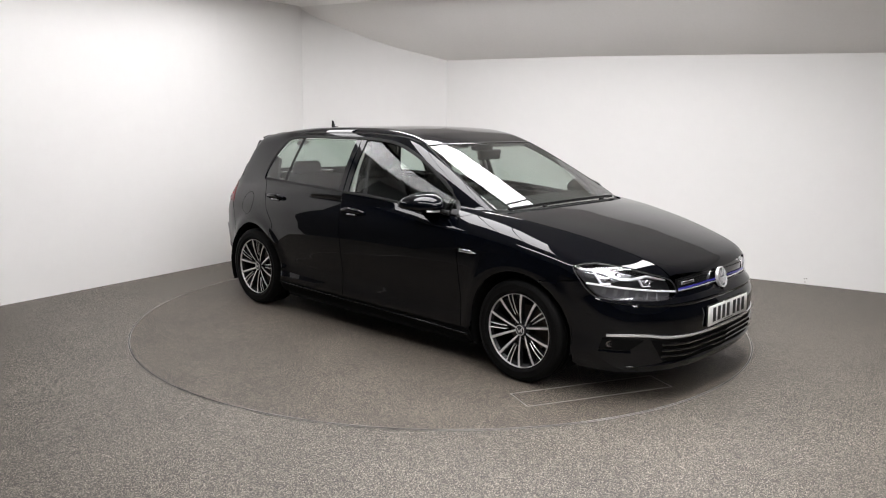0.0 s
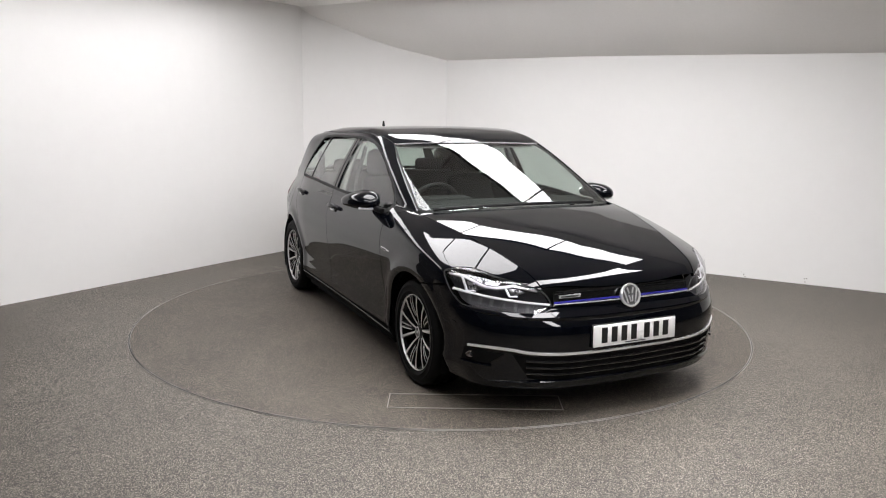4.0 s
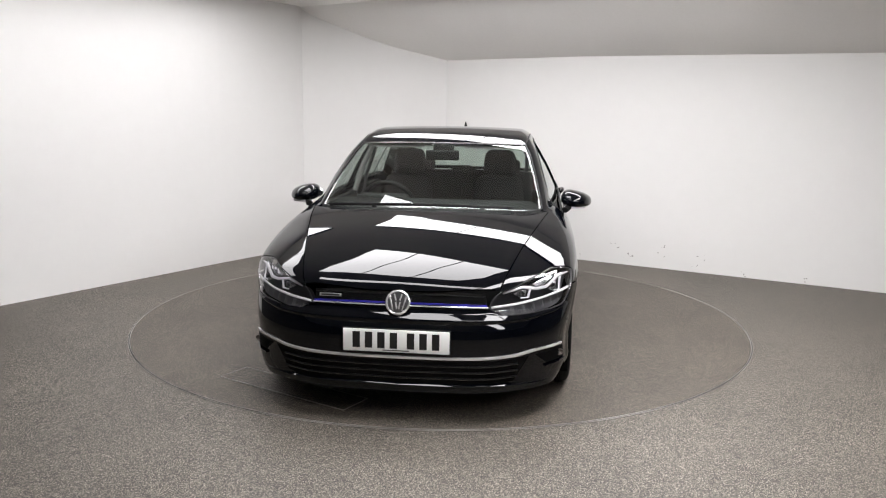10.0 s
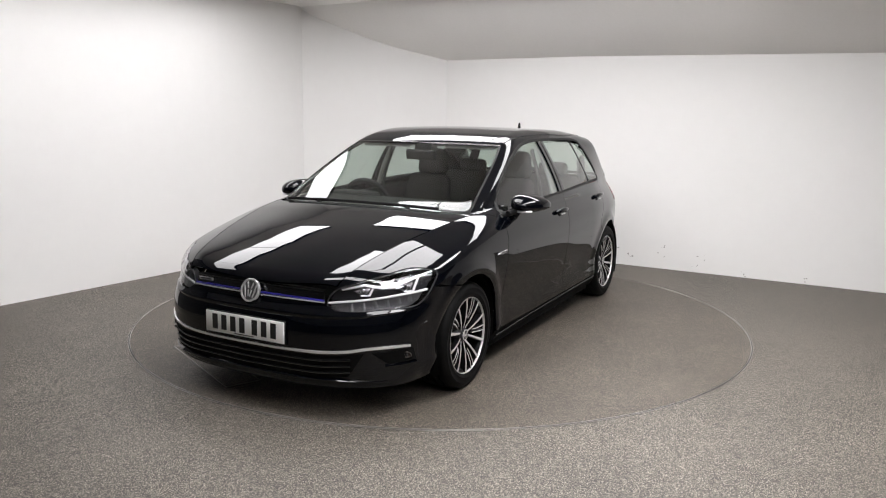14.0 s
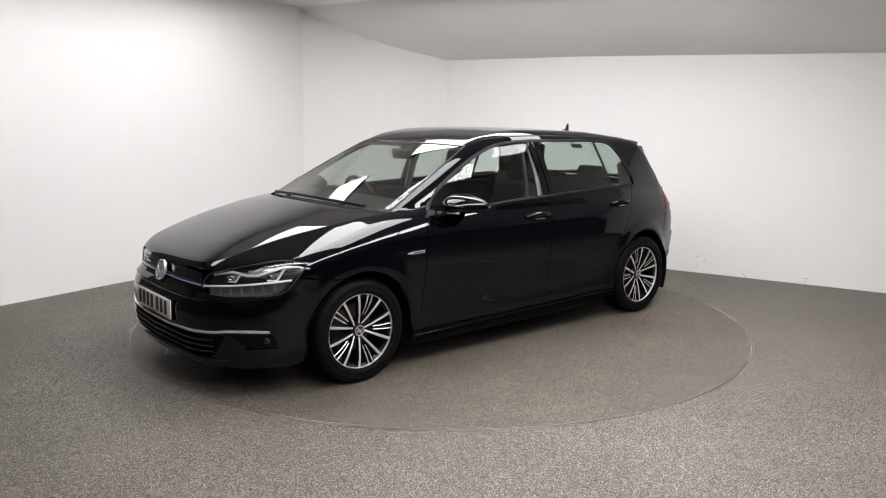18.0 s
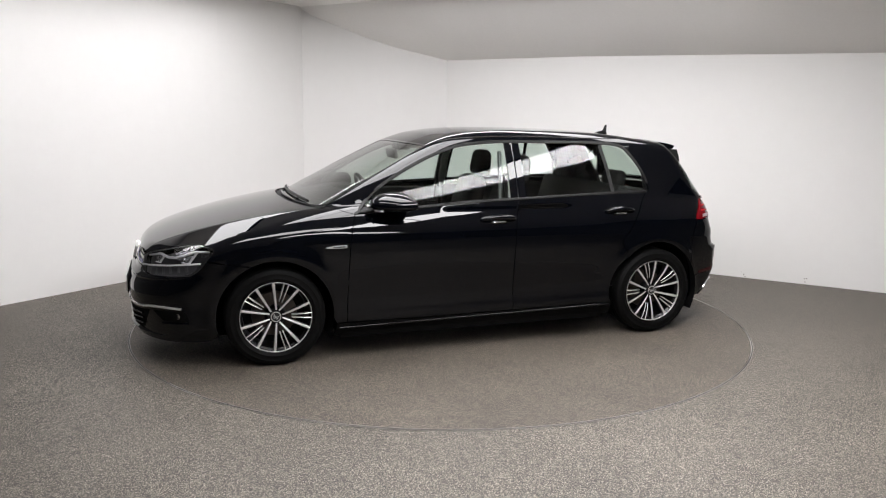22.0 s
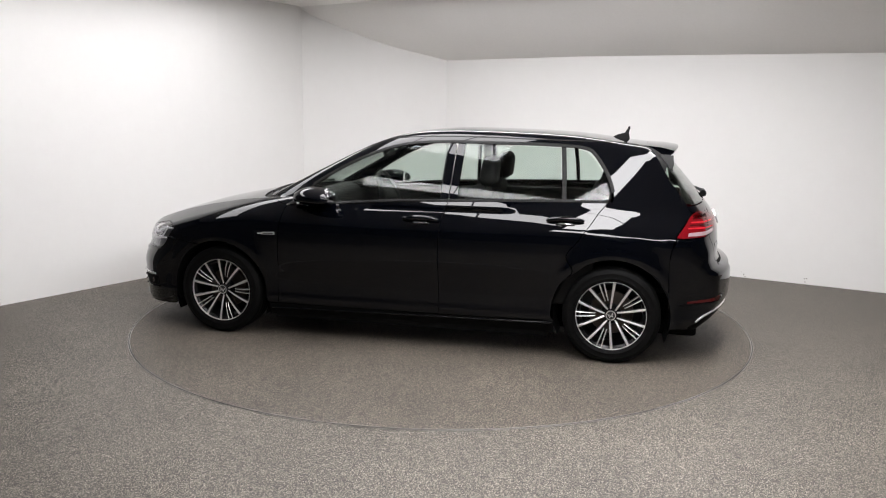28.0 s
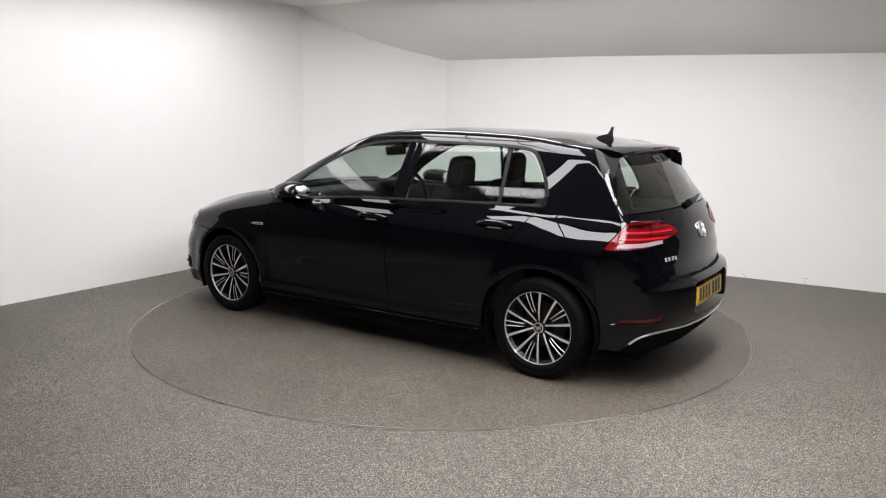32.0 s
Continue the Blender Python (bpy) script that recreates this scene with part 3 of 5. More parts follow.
def bodywork():
    g = G
    panel("bonnet", "top", loop(both(g["hood_rear"])[::-1], g["hood_side"], both(g["hood_nose"]), mirrored(g["hood_side"])[::-1]), PAINT, CAR, step=0.013)
    panel("roof", "top", loop(g["gutter"], both(g["roof_rear"]), mirrored(g["gutter"])[::-1], both(g["ws_top"])[::-1]), PAINT, CAR)
    panel("windscreen", "top", loop(both(g["ws_base"])[::-1], g["ws_side"], both(g["ws_top"]), mirrored(g["ws_side"])[::-1]), GLASS, CAR, "lightly tinted curved windscreen", gap=0.001, rim=0.004, lift=-0.002).visible_shadow = False
    panel("cowl", "top", loop(both(g["hood_rear"])[::-1], curve([g["hood_rear"][0], g["ws_base"][0]]), both(g["ws_base"]), curve([mirrored(g["ws_base"][0]), mirrored(g["hood_rear"][0])])), PLASTIC, CAR, "black plastic cowl", gap=0.0, lift=-0.014)
    # front wing
    arch_f = arc(AXLE, ARCH, 184, 66)
    wing_nose = curve(np.vstack([arch_f[-1:], S((1.53, 0.630), (1.61, 0.640)), LAMP[SEAM_AT][None]]))
    lamp_edge = closed_curve(LAMP)
    near = lambda q: int(np.argmin(np.linalg.norm(lamp_edge - np.asarray(q), axis=1)))
    up = lamp_edge[near(LAMP[1]):near(LAMP[SEAM_AT]) + 1][::-1]
    wing = loop(g["door_front"], curve(np.vstack([g["door_front"][-1:], S((0.955, 0.24)), arch_f[:1]]), 0.02), arch_f, wing_nose, up, g["hood_side"][::-1], curve(np.vstack([g["hood_side"][:1], g["ws_base"][:1], S((0.90, 0.925)), g["door_front"][:1]])))
    pairwise("front_wing", "tilt", wing, PAINT, CAR)
    # doors
    DOORS["front"] = pairwise("front_door", "side", loop(g["door_front"], g["sill_f"], g["door_mid"][::-1], g["belt_f"][::-1]), PAINT, CAR)
    arch_r = arc(-AXLE, 0.368, 32, -4, 10)
    rear = loop(g["door_mid"], g["sill_r"], curve(np.vstack([g["sill_r"][-1:], arch_r[-1:]])), arch_r[::-1], g["door_rear"][::-1], g["belt_r"][::-1])
    DOORS["rear"] = pairwise("rear_door", "side", rear, PAINT, CAR)
    # side frame: screen pillar, roof rail and rear quarter in one
    arch_q = arc(-AXLE, ARCH + 0.005, 62, 172)
    tl = closed_curve(TLAMP)
    n0, n1 = int(np.argmin(np.linalg.norm(tl - TLAMP[2], axis=1))), 0
    lampside = tl[:n0 + 1][::-1]
    quarter = loop(g["ws_side"], g["gutter"], g["tail_gap"], lampside, curve(np.vstack([lampside[-1:], S((-1.682, 0.787), (-1.652, 0.70), (-1.648, 0.55)), arch_q[-1:]])), arch_q[::-1], g["door_rear"][::-1][2:], g["dlo_rear"][::-1], g["dlo_front"][::-1], curve(np.vstack([g["dlo_front"][:1], S((0.90, 0.925)), g["ws_side"][:1]])))
    pairwise("side_frame", "tilt", quarter, PAINT, CAR)
    pairwise("sill", "side", loop(curve(S((0.95, 0.236), (0.4, 0.234), (-0.6, 0.238), (-0.97, 0.246))), curve(S((-0.97, 0.246), (-0.97, 0.16))), curve(S((-0.97, 0.16), (0.3, 0.15), (0.965, 0.15))), curve(S((0.965, 0.15), (0.95, 0.236)))), UNDERSIDE, CAR, "dull black lower sill")
    # front bumper
    aL = arc(AXLE, ARCH, 66, -18, 20)
    noseline = curve(np.vstack([LAMP[0][None], F((12, 0.585), (5, 0.583), (0, 0.583))]))
    hl_low = [q for q in lamp_edge[near(LAMP[SEAM_AT]):near(LAMP[LAST_LOW]) + 1]] + [LAMP[0]]
    bottom = curve(np.vstack([aL[-1:], S((1.72, 0.165)), F((38, 0.165), (25, 0.165), (12, 0.165), (0, 0.165))]))
    top_edge = np.vstack([wing_nose, hl_low, noseline])
    panel("front_bumper", "front", loop(aL, both(bottom), mirrored(aL)[::-1], mirrored(top_edge), top_edge[::-1]), PAINT, CAR)
    # rear bumper
    aR = arc(-AXLE, ARCH + 0.005, 172, 194, 12)
    side_up = curve(np.vstack([aR[:1], S((-1.648, 0.55), (-1.652, 0.70), (-1.682, 0.787))]))
    under_lamp = [q for q in tl[::-1][:len(tl) - int(np.argmin(np.linalg.norm(tl - TLAMP[8], axis=1)))]]
    corner = TLAMP[8]
    shelf = curve(np.vstack([corner[None], B((30, 0.72), (29, 0.655), (24, 0.61), (12, 0.60), (0, 0.60))]))
    low = curve(np.vstack([aR[-1:], B((44, 0.222), (38, 0.212), (30, 0.19), (15, 0.18), (0, 0.18))]))
    edge = np.vstack([side_up, under_lamp, shelf])
    panel("rear_bumper", "rear", loop(aR, both(low), mirrored(aR)[::-1], mirrored(edge), edge[::-1]), PAINT, CAR)
    # tailgate
    glass_low = curve(B((40, 0.982), (20, 0.985), (0, 0.988)))
    side_gap = g["tail_gap"]
    inner = [q for q in tl[int(np.argmin(np.linalg.norm(tl - TLAMP[2], axis=1))):int(np.argmin(np.linalg.norm(tl - TLAMP[8], axis=1))) + 1]]
    gate = loop(side_gap[-8:], inner, shelf, mirrored(shelf)[::-1], mirrored(np.array(inner))[::-1], mirrored(side_gap[-8:])[::-1], both(glass_low)[::-1])
    panel("tailgate", "rear", gate, PAINT, CAR)
    gl = np.vstack([B((40, 0.982)), S((-1.66, 1.075)), S((-1.60, 1.175)), B((38, 1.25))])
    rim_side = loop(side_gap[:-9], curve(np.vstack([side_gap[-10:-9], gl[:1]])), curve(gl), curve(np.vstack([gl[-1:], B((36, 1.268)), side_gap[:1]])))
    pairwise("tailgate_frame", "rear", rim_side, PLASTIC, CAR, "satin black tailgate side", gap=0.001, lift=-0.001)
    gl_top = curve(B((36, 1.268), (20, 1.285), (0, 1.29)))
    panel("rear_window", "rear", loop(both(glass_low)[::-1], curve(gl), both(gl_top), mirrored(curve(gl))[::-1]), DARKGLASS, CAR, "dark-tinted heated rear window", gap=0.003, rim=0.004).visible_shadow = False


FLARE = np.polyfit(np.linspace(-1.28, 0.78, 60), CABIN(np.linspace(-1.28, 0.78, 60)), 3)


def side_glass(p):
    """Evenly curved side glass: leans in towards the roof, tapers along the cabin."""
    x, z = p[:, 0], p[:, 2] - 1.16
    y = 0.727 - np.polyval(FLARE, x) - 0.545 * z - 0.40 * z * z
    n = np.stack([0.6 * np.polyval(np.polyder(FLARE), x) - 0.05, np.ones_like(x), 0.545 + 0.80 * z], -1)
    return np.stack([x, y, p[:, 2]], -1), n / np.linalg.norm(n, axis=1, keepdims=True)


def rear_frit():
    """Black printed border inside the rear window."""
    sides = curve(B((38.6, 0.995), (37.6, 1.06), (36.6, 1.14), (35.6, 1.22), (34.6, 1.262)))
    for flip in (False, True):
        part("rear_window_border", ribbon(sides, 0.085, 0.0008, -0.005, flip, widths=[0.10 - 0.045 * i / len(sides) for i in range(len(sides))]), GLOSS, CAR, "black printed window border")
    part("rear_window_border", ribbon(both(curve(B((37, 1.003), (20, 1.006), (0, 1.009)))), 0.035, 0.0008, -0.005), GLOSS, CAR, "black printed window border")


def windows():
    g = G
    a = S((0.79, 0.945), (0.735, 0.975), (0.643, 1.053), (0.46, 1.158), (0.28, 1.241), (0.095, 1.30), (-0.09, 1.322), (-0.235, 1.328))
    belt = S((-0.222, 0.983), (0.09, 0.968), (0.5, 0.939), (0.73, 0.922))
    front = loop(curve(a), curve([a[-1], belt[0]]), curve(belt), curve([belt[-1], a[0]]))
    for ob in pairwise("front_side_window", "side", front, SIDEGLASS, CAR, "clear side window", gap=0.0, lift=-0.012, rim=0.004, sheet=side_glass):
        ob.visible_shadow = False
        ob.parent = DOORS["front"][ob.data.vertices[0].co.y < 0]
    r = S((-0.325, 1.33), (-0.5, 1.326), (-0.8, 1.323), (-0.955, 1.318))
    rb = S((-0.985, 1.001), (-0.8, 0.998), (-0.315, 0.985))
    for ob in pairwise("rear_side_window", "side", loop(curve(r), curve([r[-1], rb[0]]), curve(rb), curve([rb[-1], r[0]])), SIDEGLASS, CAR, "clear side window", gap=0.0, lift=-0.012, rim=0.004, sheet=side_glass):
        ob.visible_shadow = False
        ob.parent = DOORS["rear"][ob.data.vertices[0].co.y < 0]
    q = S((-0.985, 1.317), (-1.06, 1.312), (-1.115, 1.295), (-1.155, 1.265), (-1.205, 1.20), (-1.25, 1.12), (-1.276, 1.04), (-1.268, 1.012))
    qb = S((-1.268, 1.012), (-1.15, 1.006), (-1.012, 1.002))
    for ob in pairwise("quarter_window", "side", loop(curve(q), curve(qb), curve([qb[-1], q[0]])), SIDEGLASS, CAR, "small quarter window", gap=0.0, lift=-0.012, rim=0.004, sheet=side_glass):
        ob.visible_shadow = False
    # frames
    strips("window_trim", np.vstack([g["dlo_front"], g["dlo_rear"][1:-4]]), 0.024, 0.006, PLASTIC, CAR, "matt black window seal", lift=-0.004)
    strips("belt_seal", curve(S((0.80, 0.918), (0.5, 0.932), (0.09, 0.961), (-0.272, 0.975), (-0.8, 0.991), (-1.27, 0.999))), 0.02, 0.007, PLASTIC, CAR, "matt black belt seal", lift=-0.003)
    for x, w in (((-0.252, -0.244), 0.050), ((-0.310, -0.302), 0.050)):
        line, out = side_glass(curve(S((x[0] - 0.008, 1.335), (x[0], 1.16), (x[1], 0.978))))
        for flip in (False, True):
            part("door_pillar", ribbon(line, w, 0.002, -0.007, flip, normals=out, shape=((-0.5, -4), (-0.5, 0.9), (0, 1), (0.5, 0.9), (0.5, -4))), PAINT, CAR, "gloss black pillar cover")
    strips("window_divider", curve(S((-0.972, 1.325), (-0.99, 1.15), (-0.998, 0.998))), 0.03, 0.004, PLASTIC, CAR, lift=-0.010)
    strips("mirror_triangle", curve(S((0.80, 0.94), (0.735, 0.935))), 0.05, 0.006, PLASTIC, CAR, lift=-0.012)
    strips("roof_seam", g["gutter"][2:-2], 0.010, 0.0015, PLASTIC, CAR, "black roof seam strip")
    part("screen_seal", ribbon(np.vstack([g["ws_side"][::-1][:-1], both(g["ws_base"])[1:-1], mirrored(g["ws_side"])[1:]]), 0.014, 0.002), PLASTIC, CAR, "black windscreen seal")
    part("screen_header", ribbon(both(g["ws_top"]), 0.020, 0.0015), GLOSS, CAR)


def spoiler():
    """Roof spoiler lip over the rear window."""
    rows, n = [], 21
    for i in range(n):
        s = -1 + 2 * i / (n - 1)
        y = s * 0.515
        a = abs(s)
        root = T((-1.497 + 0.03 * a * a, y))[0]
        end = Vector((-1.695 + 0.042 * a ** 3, y, 1.333 - 0.026 * a * a))
        mid = Vector(root).lerp(end, 0.55) + Vector((0, 0, 0.006))
        rows.append([Vector(root), mid, end + Vector((0.015, 0, 0.004)), end, end + Vector((0.006, 0, -0.016)), Vector((-1.655 + 0.03 * a, y, 1.300 - 0.026 * a * a)), Vector((-1.59 + 0.02 * a, y, 1.292 - 0.026 * a * a))])
    bm = bmesh.new()
    vs = [[bm.verts.new(q) for q in r] for r in rows]
    for a, b in zip(vs, vs[1:]):
        for k in range(len(a) - 1):
            bm.faces.new((a[k], b[k], b[k + 1], a[k + 1]))
    bm.faces.new(vs[0])
    bm.faces.new(vs[-1][::-1])
    bmesh.ops.recalc_face_normals(bm, faces=bm.faces)
    part("roof_spoiler", bm, PAINT, CAR, "black roof spoiler")
    for s in (1, -1):
        bm = bmesh.new()
        edge = S((-1.555, 1.285), (-1.60, 1.235), (-1.635, 1.175))
        rows = []
        for p, out, back in zip(edge, (0.0, 0.002, 0.001), (0.090, 0.050, 0.006)):
            rows.append([(p[0], p[1] - 0.012 + out, p[2]), (p[0] - back, p[1] - 0.020 + out, p[2] - 0.005), (p[0] - back, p[1] - 0.034, p[2] - 0.005), (p[0], p[1] - 0.034, p[2])])
        vs = [[bm.verts.new((x, s * y, z)) for x, y, z in r] for r in rows]
        for m, n in zip(vs, vs[1:]):
            for i in range(4):
                bm.faces.new((m[i], m[(i + 1) % 4], n[(i + 1) % 4], n[i]))
        bm.faces.new(vs[0])
        bm.faces.new(vs[-1][::-1])
        bmesh.ops.recalc_face_normals(bm, faces=bm.faces)
        part("spoiler_fin", bm, PLASTIC, CAR, "satin black fin beside the rear window")
    part("brake_lamp", block((0.012, 0.24, 0.016), (-1.690, 0, 1.322), 0.004, 2), DARKRED, CAR, "dark red high brake lamp")


def wheel_meshes():
    """One alloy wheel with the axle along y and its face to +y."""
    w = new("wheel")
    r0 = 0.300
    prof = [(0.212, -0.10), (0.235, -0.106), (0.268, -0.108), (0.290, -0.098), (0.300, -0.080), (0.301, -0.050), (0.294, -0.048), (0.294, -0.040), (0.3015, -0.038), (0.3015, -0.006), (0.294, -0.004), (0.294, 0.004), (0.3015, 0.006), (0.3015, 0.038), (0.294, 0.040), (0.294, 0.048), (0.301, 0.050), (0.300, 0.080), (0.291, 0.097), (0.2885, 0.0985), (0.2865, 0.1005), (0.270, 0.106), (0.2675, 0.1075), (0.2645, 0.1065), (0.240, 0.106), (0.2375, 0.1075), (0.2345, 0.1055), (0.222, 0.101), (0.214, 0.094)]
    ty = part("tyre", lathe(prof, 72), RUBBER, w, "black road tyre")
    part("rim", lathe([(0.212, -0.10), (0.195, -0.095), (0.190, 0.0), (0.196, 0.075), (0.208, 0.088)], 64), RIMBLACK, w, "gloss black alloy rim barrel")
    part("rim_edge", lathe([(0.2110, 0.086), (0.2118, 0.095), (0.2135, 0.0985), (0.2155, 0.098), (0.2160, 0.094)], 72), SILVER, w, "bright machined rim edge")
    part("brake_disc", lathe([(0.04, -0.01), (0.135, -0.01), (0.138, -0.018), (0.138, -0.034), (0.04, -0.034)], 40), STEEL, w, "grey steel brake disc")
    part("backing", lathe([(0.0, -0.06), (0.192, -0.06)], 40), PLASTIC, w)

    def spoke(a, r1, b, r2, w1, w2, y1, y2, name):
        d1, d2 = math.radians(a), math.radians(b)
        p, q = Vector((r1 * math.cos(d1), y1, r1 * math.sin(d1))), Vector((r2 * math.cos(d2), y2, r2 * math.sin(d2)))
        d = (q - p).normalized()
        s = d.cross(Vector((0, 1, 0))).normalized()
        rows = []
        for t in (0, 0.3, 0.7, 1):
            c, ww = p.lerp(q, t) + Vector((0, 0.008 * math.sin(math.pi * t), 0)), w1 + (w2 - w1) * t
            rows.append([c - s * ww * 0.5, c + s * ww * 0.5, c + s * ww * 0.62 - Vector((0, 0.03, 0)), c - s * ww * 0.62 - Vector((0, 0.03, 0))])
        face, sides = bmesh.new(), bmesh.new()
        vf = [[face.verts.new(v) for v in (r[0], (r[0] + r[1]) / 2 + Vector((0, 0.0022, 0)), r[1])] for r in rows]
        for m, n in zip(vf, vf[1:]):
            for k in (0, 1):
                face.faces.new((m[k], m[k + 1], n[k + 1], n[k]))
        lip = [[(r[0] - Vector((0, 0.0015, 0))), (r[1] - Vector((0, 0.0015, 0))), r[2], r[3]] for r in rows]
        vs = [[sides.verts.new(v) for v in r] for r in lip]
        for m, n in zip(vs, vs[1:]):
            for k in range(4):
                sides.faces.new((m[k], m[(k + 1) % 4], n[(k + 1) % 4], n[k]))
        for bm in (face, sides):
            bmesh.ops.recalc_face_normals(bm, faces=bm.faces)
        for f in face.faces:
            if f.normal.y < 0:
                f.normal_flip()
        sp = part(name, sides, RIMBLACK, w, "", smooth=False)
        part(name + "_face", face, SILVER, w, "machined silver spoke face", smooth=False)

    for k in range(5):
        c = 90 + 72 * k
        for s in (-1, 1):
            spoke(c + s * 12, 0.040, c + s * 21.5, 0.211, 0.010, 0.0168, 0.066, 0.093, "spoke")
            spoke(c + s * 5.2, 0.094, c + s * 4.0, 0.211, 0.0055, 0.0075, 0.074, 0.093, "thin_spoke")
    part("hub", lathe([(0.0, 0.066), (0.05, 0.064), (0.062, 0.05), (0.066, 0.02)], 40), RIMBLACK, w)
    cap = part("hub_cap", lathe([(0.0, 0.078), (0.024, 0.078), (0.0275, 0.0765), (0.0265, 0.0800), (0.031, 0.0795), (0.0325, 0.064)], 36), LAMPGREY, w, "dark wheel centre cap")
    part("cap_ring", lathe([(0.0262, 0.0795), (0.0270, 0.0815), (0.0300, 0.0815), (0.0312, 0.0790)], 36), SILVER, w, "bright ring of the centre cap")
    emblem(w, 0.024, Matrix.Translation((0, 0.0795, 0)))
    return w


def emblem(parent, r, m, dark=True):
    """Plain round emblem face: slanting bars inside a ring, in the plane y = 0."""
    for a, b in (((-0.66, 0.55), (-0.36, -0.55)), ((-0.22, 0.2), (-0.1, -0.3)), ((0.22, 0.2), (0.1, -0.3)), ((0.66, 0.55), (0.36, -0.55))):
        p, q = Vector((a[0] * r, 0, a[1] * r)), Vector((b[0] * r, 0, b[1] * r))
        d = q - p
        bm = block((d.length + 0.1 * r, 0.06 * r, 0.17 * r), (0, 0, 0), 0.02 * r, 1)
        bm.transform(m @ Matrix.Translation((p + q) / 2) @ Matrix.Rotation(-math.atan2(d.z, d.x), 4, "Y"))
        part("emblem_bar", bm, SILVER, parent, "bright slanting bar")


def wheels():
    w = wheel_meshes()
    w.parent = CAR
    w["label"] = "two-tone black and silver alloy wheel"
    w.matrix_basis = pose(AXLE, 0.758, HUB_Z, 0, -18, 0)
    spots = [pose(-AXLE, 0.752, HUB_Z, 0, 18, 0), pose(AXLE, -0.758, HUB_Z, 0, 18, 180), pose(-AXLE, -0.752, HUB_Z, 0, -11, 180)]
    for m in spots:
        copy_thing(w, m)
    for x in (AXLE, -AXLE):
        for s in (1, -1):
            bm = bmesh.new()
            rows, r = [], ARCH + 0.012
            for i in range(25):
                a = math.radians(-25 + 230 * i / 24)
                rows.append([bm.verts.new((x + r * math.cos(a), s * 0.845, HUB_Z + r * math.sin(a))), bm.verts.new((x + r * math.cos(a), s * 0.50, HUB_Z + r * math.sin(a)))])
            for p, q in zip(rows, rows[1:]):
                bm.faces.new((p[0], q[0], q[1], p[1]))
            bm.faces.new([q[1] for q in rows])
            part("wheel_arch_liner", bm, UNDERSIDE, CAR, "black wheel arch liner")


bodywork()
rear_frit()
windows()
spoiler()
wheels()



# ---------------------------------------------------------------- car details
def stamp(bm, m):
    bm.transform(m)
    return bm


def facing(p, n=None, up=(0, 0, 1)):
    """A frame at p whose y axis points out along n and whose z axis is up."""
    p = np.asarray(p, float)
    n = Vector(slope(p[None])[0]) if n is None else Vector(n).normalized()
    x = n.cross(Vector(up)).normalized()
    z = x.cross(n)
    m = Matrix((x, n, z)).transposed().to_4x4()
    m.translation = p
    return m


def plate(p, n, material, label, name):
    m = facing(p, n)
    ob = part(name, stamp(block((0.52, 0.008, 0.111), (0, 0.004, 0), 0.0035, 2), m), material, CAR, label)
    part("plate_holder", stamp(block((0.53, 0.008, 0.120), (0, -0.004, 0), 0.003, 1), m), PLASTIC, CAR)
    x = 0.2195
    for w in (0.050, 0.050, 0.050, 0.050, 0.0, 0.050, 0.050, 0.050):
        if w:
            part("plate_bar", stamp(block((w * 0.72, 0.002, 0.079), (x - w / 2, 0.009, 0.003), 0.0006, 1), m), INK, ob, "plain black bar")
            x -= w + 0.011
        else:
            x -= 0.022
    part("plate_line", stamp(block((0.13, 0.001, 0.005), (0, 0.0085, -0.046), 0, 1), m), LAMPGREY, ob)


def badge(p, n, r):
    m = facing(p, n)
    b = part("emblem", stamp(lathe([(0.0, 0.004), (r * 0.80, 0.004), (r * 0.80, 0.0)], 40), m), LAMPGREY, CAR, "round chrome-rimmed emblem")
    part("emblem_ring", stamp(lathe([(r * 0.80, 0.002), (r * 0.82, 0.008), (r * 0.90, 0.0095), (r * 0.98, 0.007), (r, 0.0), (r * 0.98, -0.008)], 56), m), CHROME, b, "chrome ring")
    for a, c in (((-0.66, 0.50), (-0.36, -0.62)), ((-0.30, 0.62), (-0.16, 0.18)), ((0.30, 0.62), (0.16, 0.18)), ((0.66, 0.50), (0.36, -0.62)), ((-0.17, -0.02), (-0.08, -0.5)), ((0.17, -0.02), (0.08, -0.5))):
        q0, q1 = Vector((a[0] * r, 0.0055, a[1] * r)), Vector((c[0] * r, 0.0055, c[1] * r))
        d = q1 - q0
        part("emblem_bar", stamp(block((d.length + 0.08 * r, 0.005, 0.125 * r), (0, 0, 0), 0.0015, 2), m @ Matrix.Translation((q0 + q1) / 2) @ Matrix.Rotation(-math.atan2(d.z, d.x), 4, "Y")), CHROME, b, "chrome bar")


ROUND = [(-0.5 * math.cos(math.pi * i / 10), math.sin(math.pi * i / 10)) for i in range(11)]


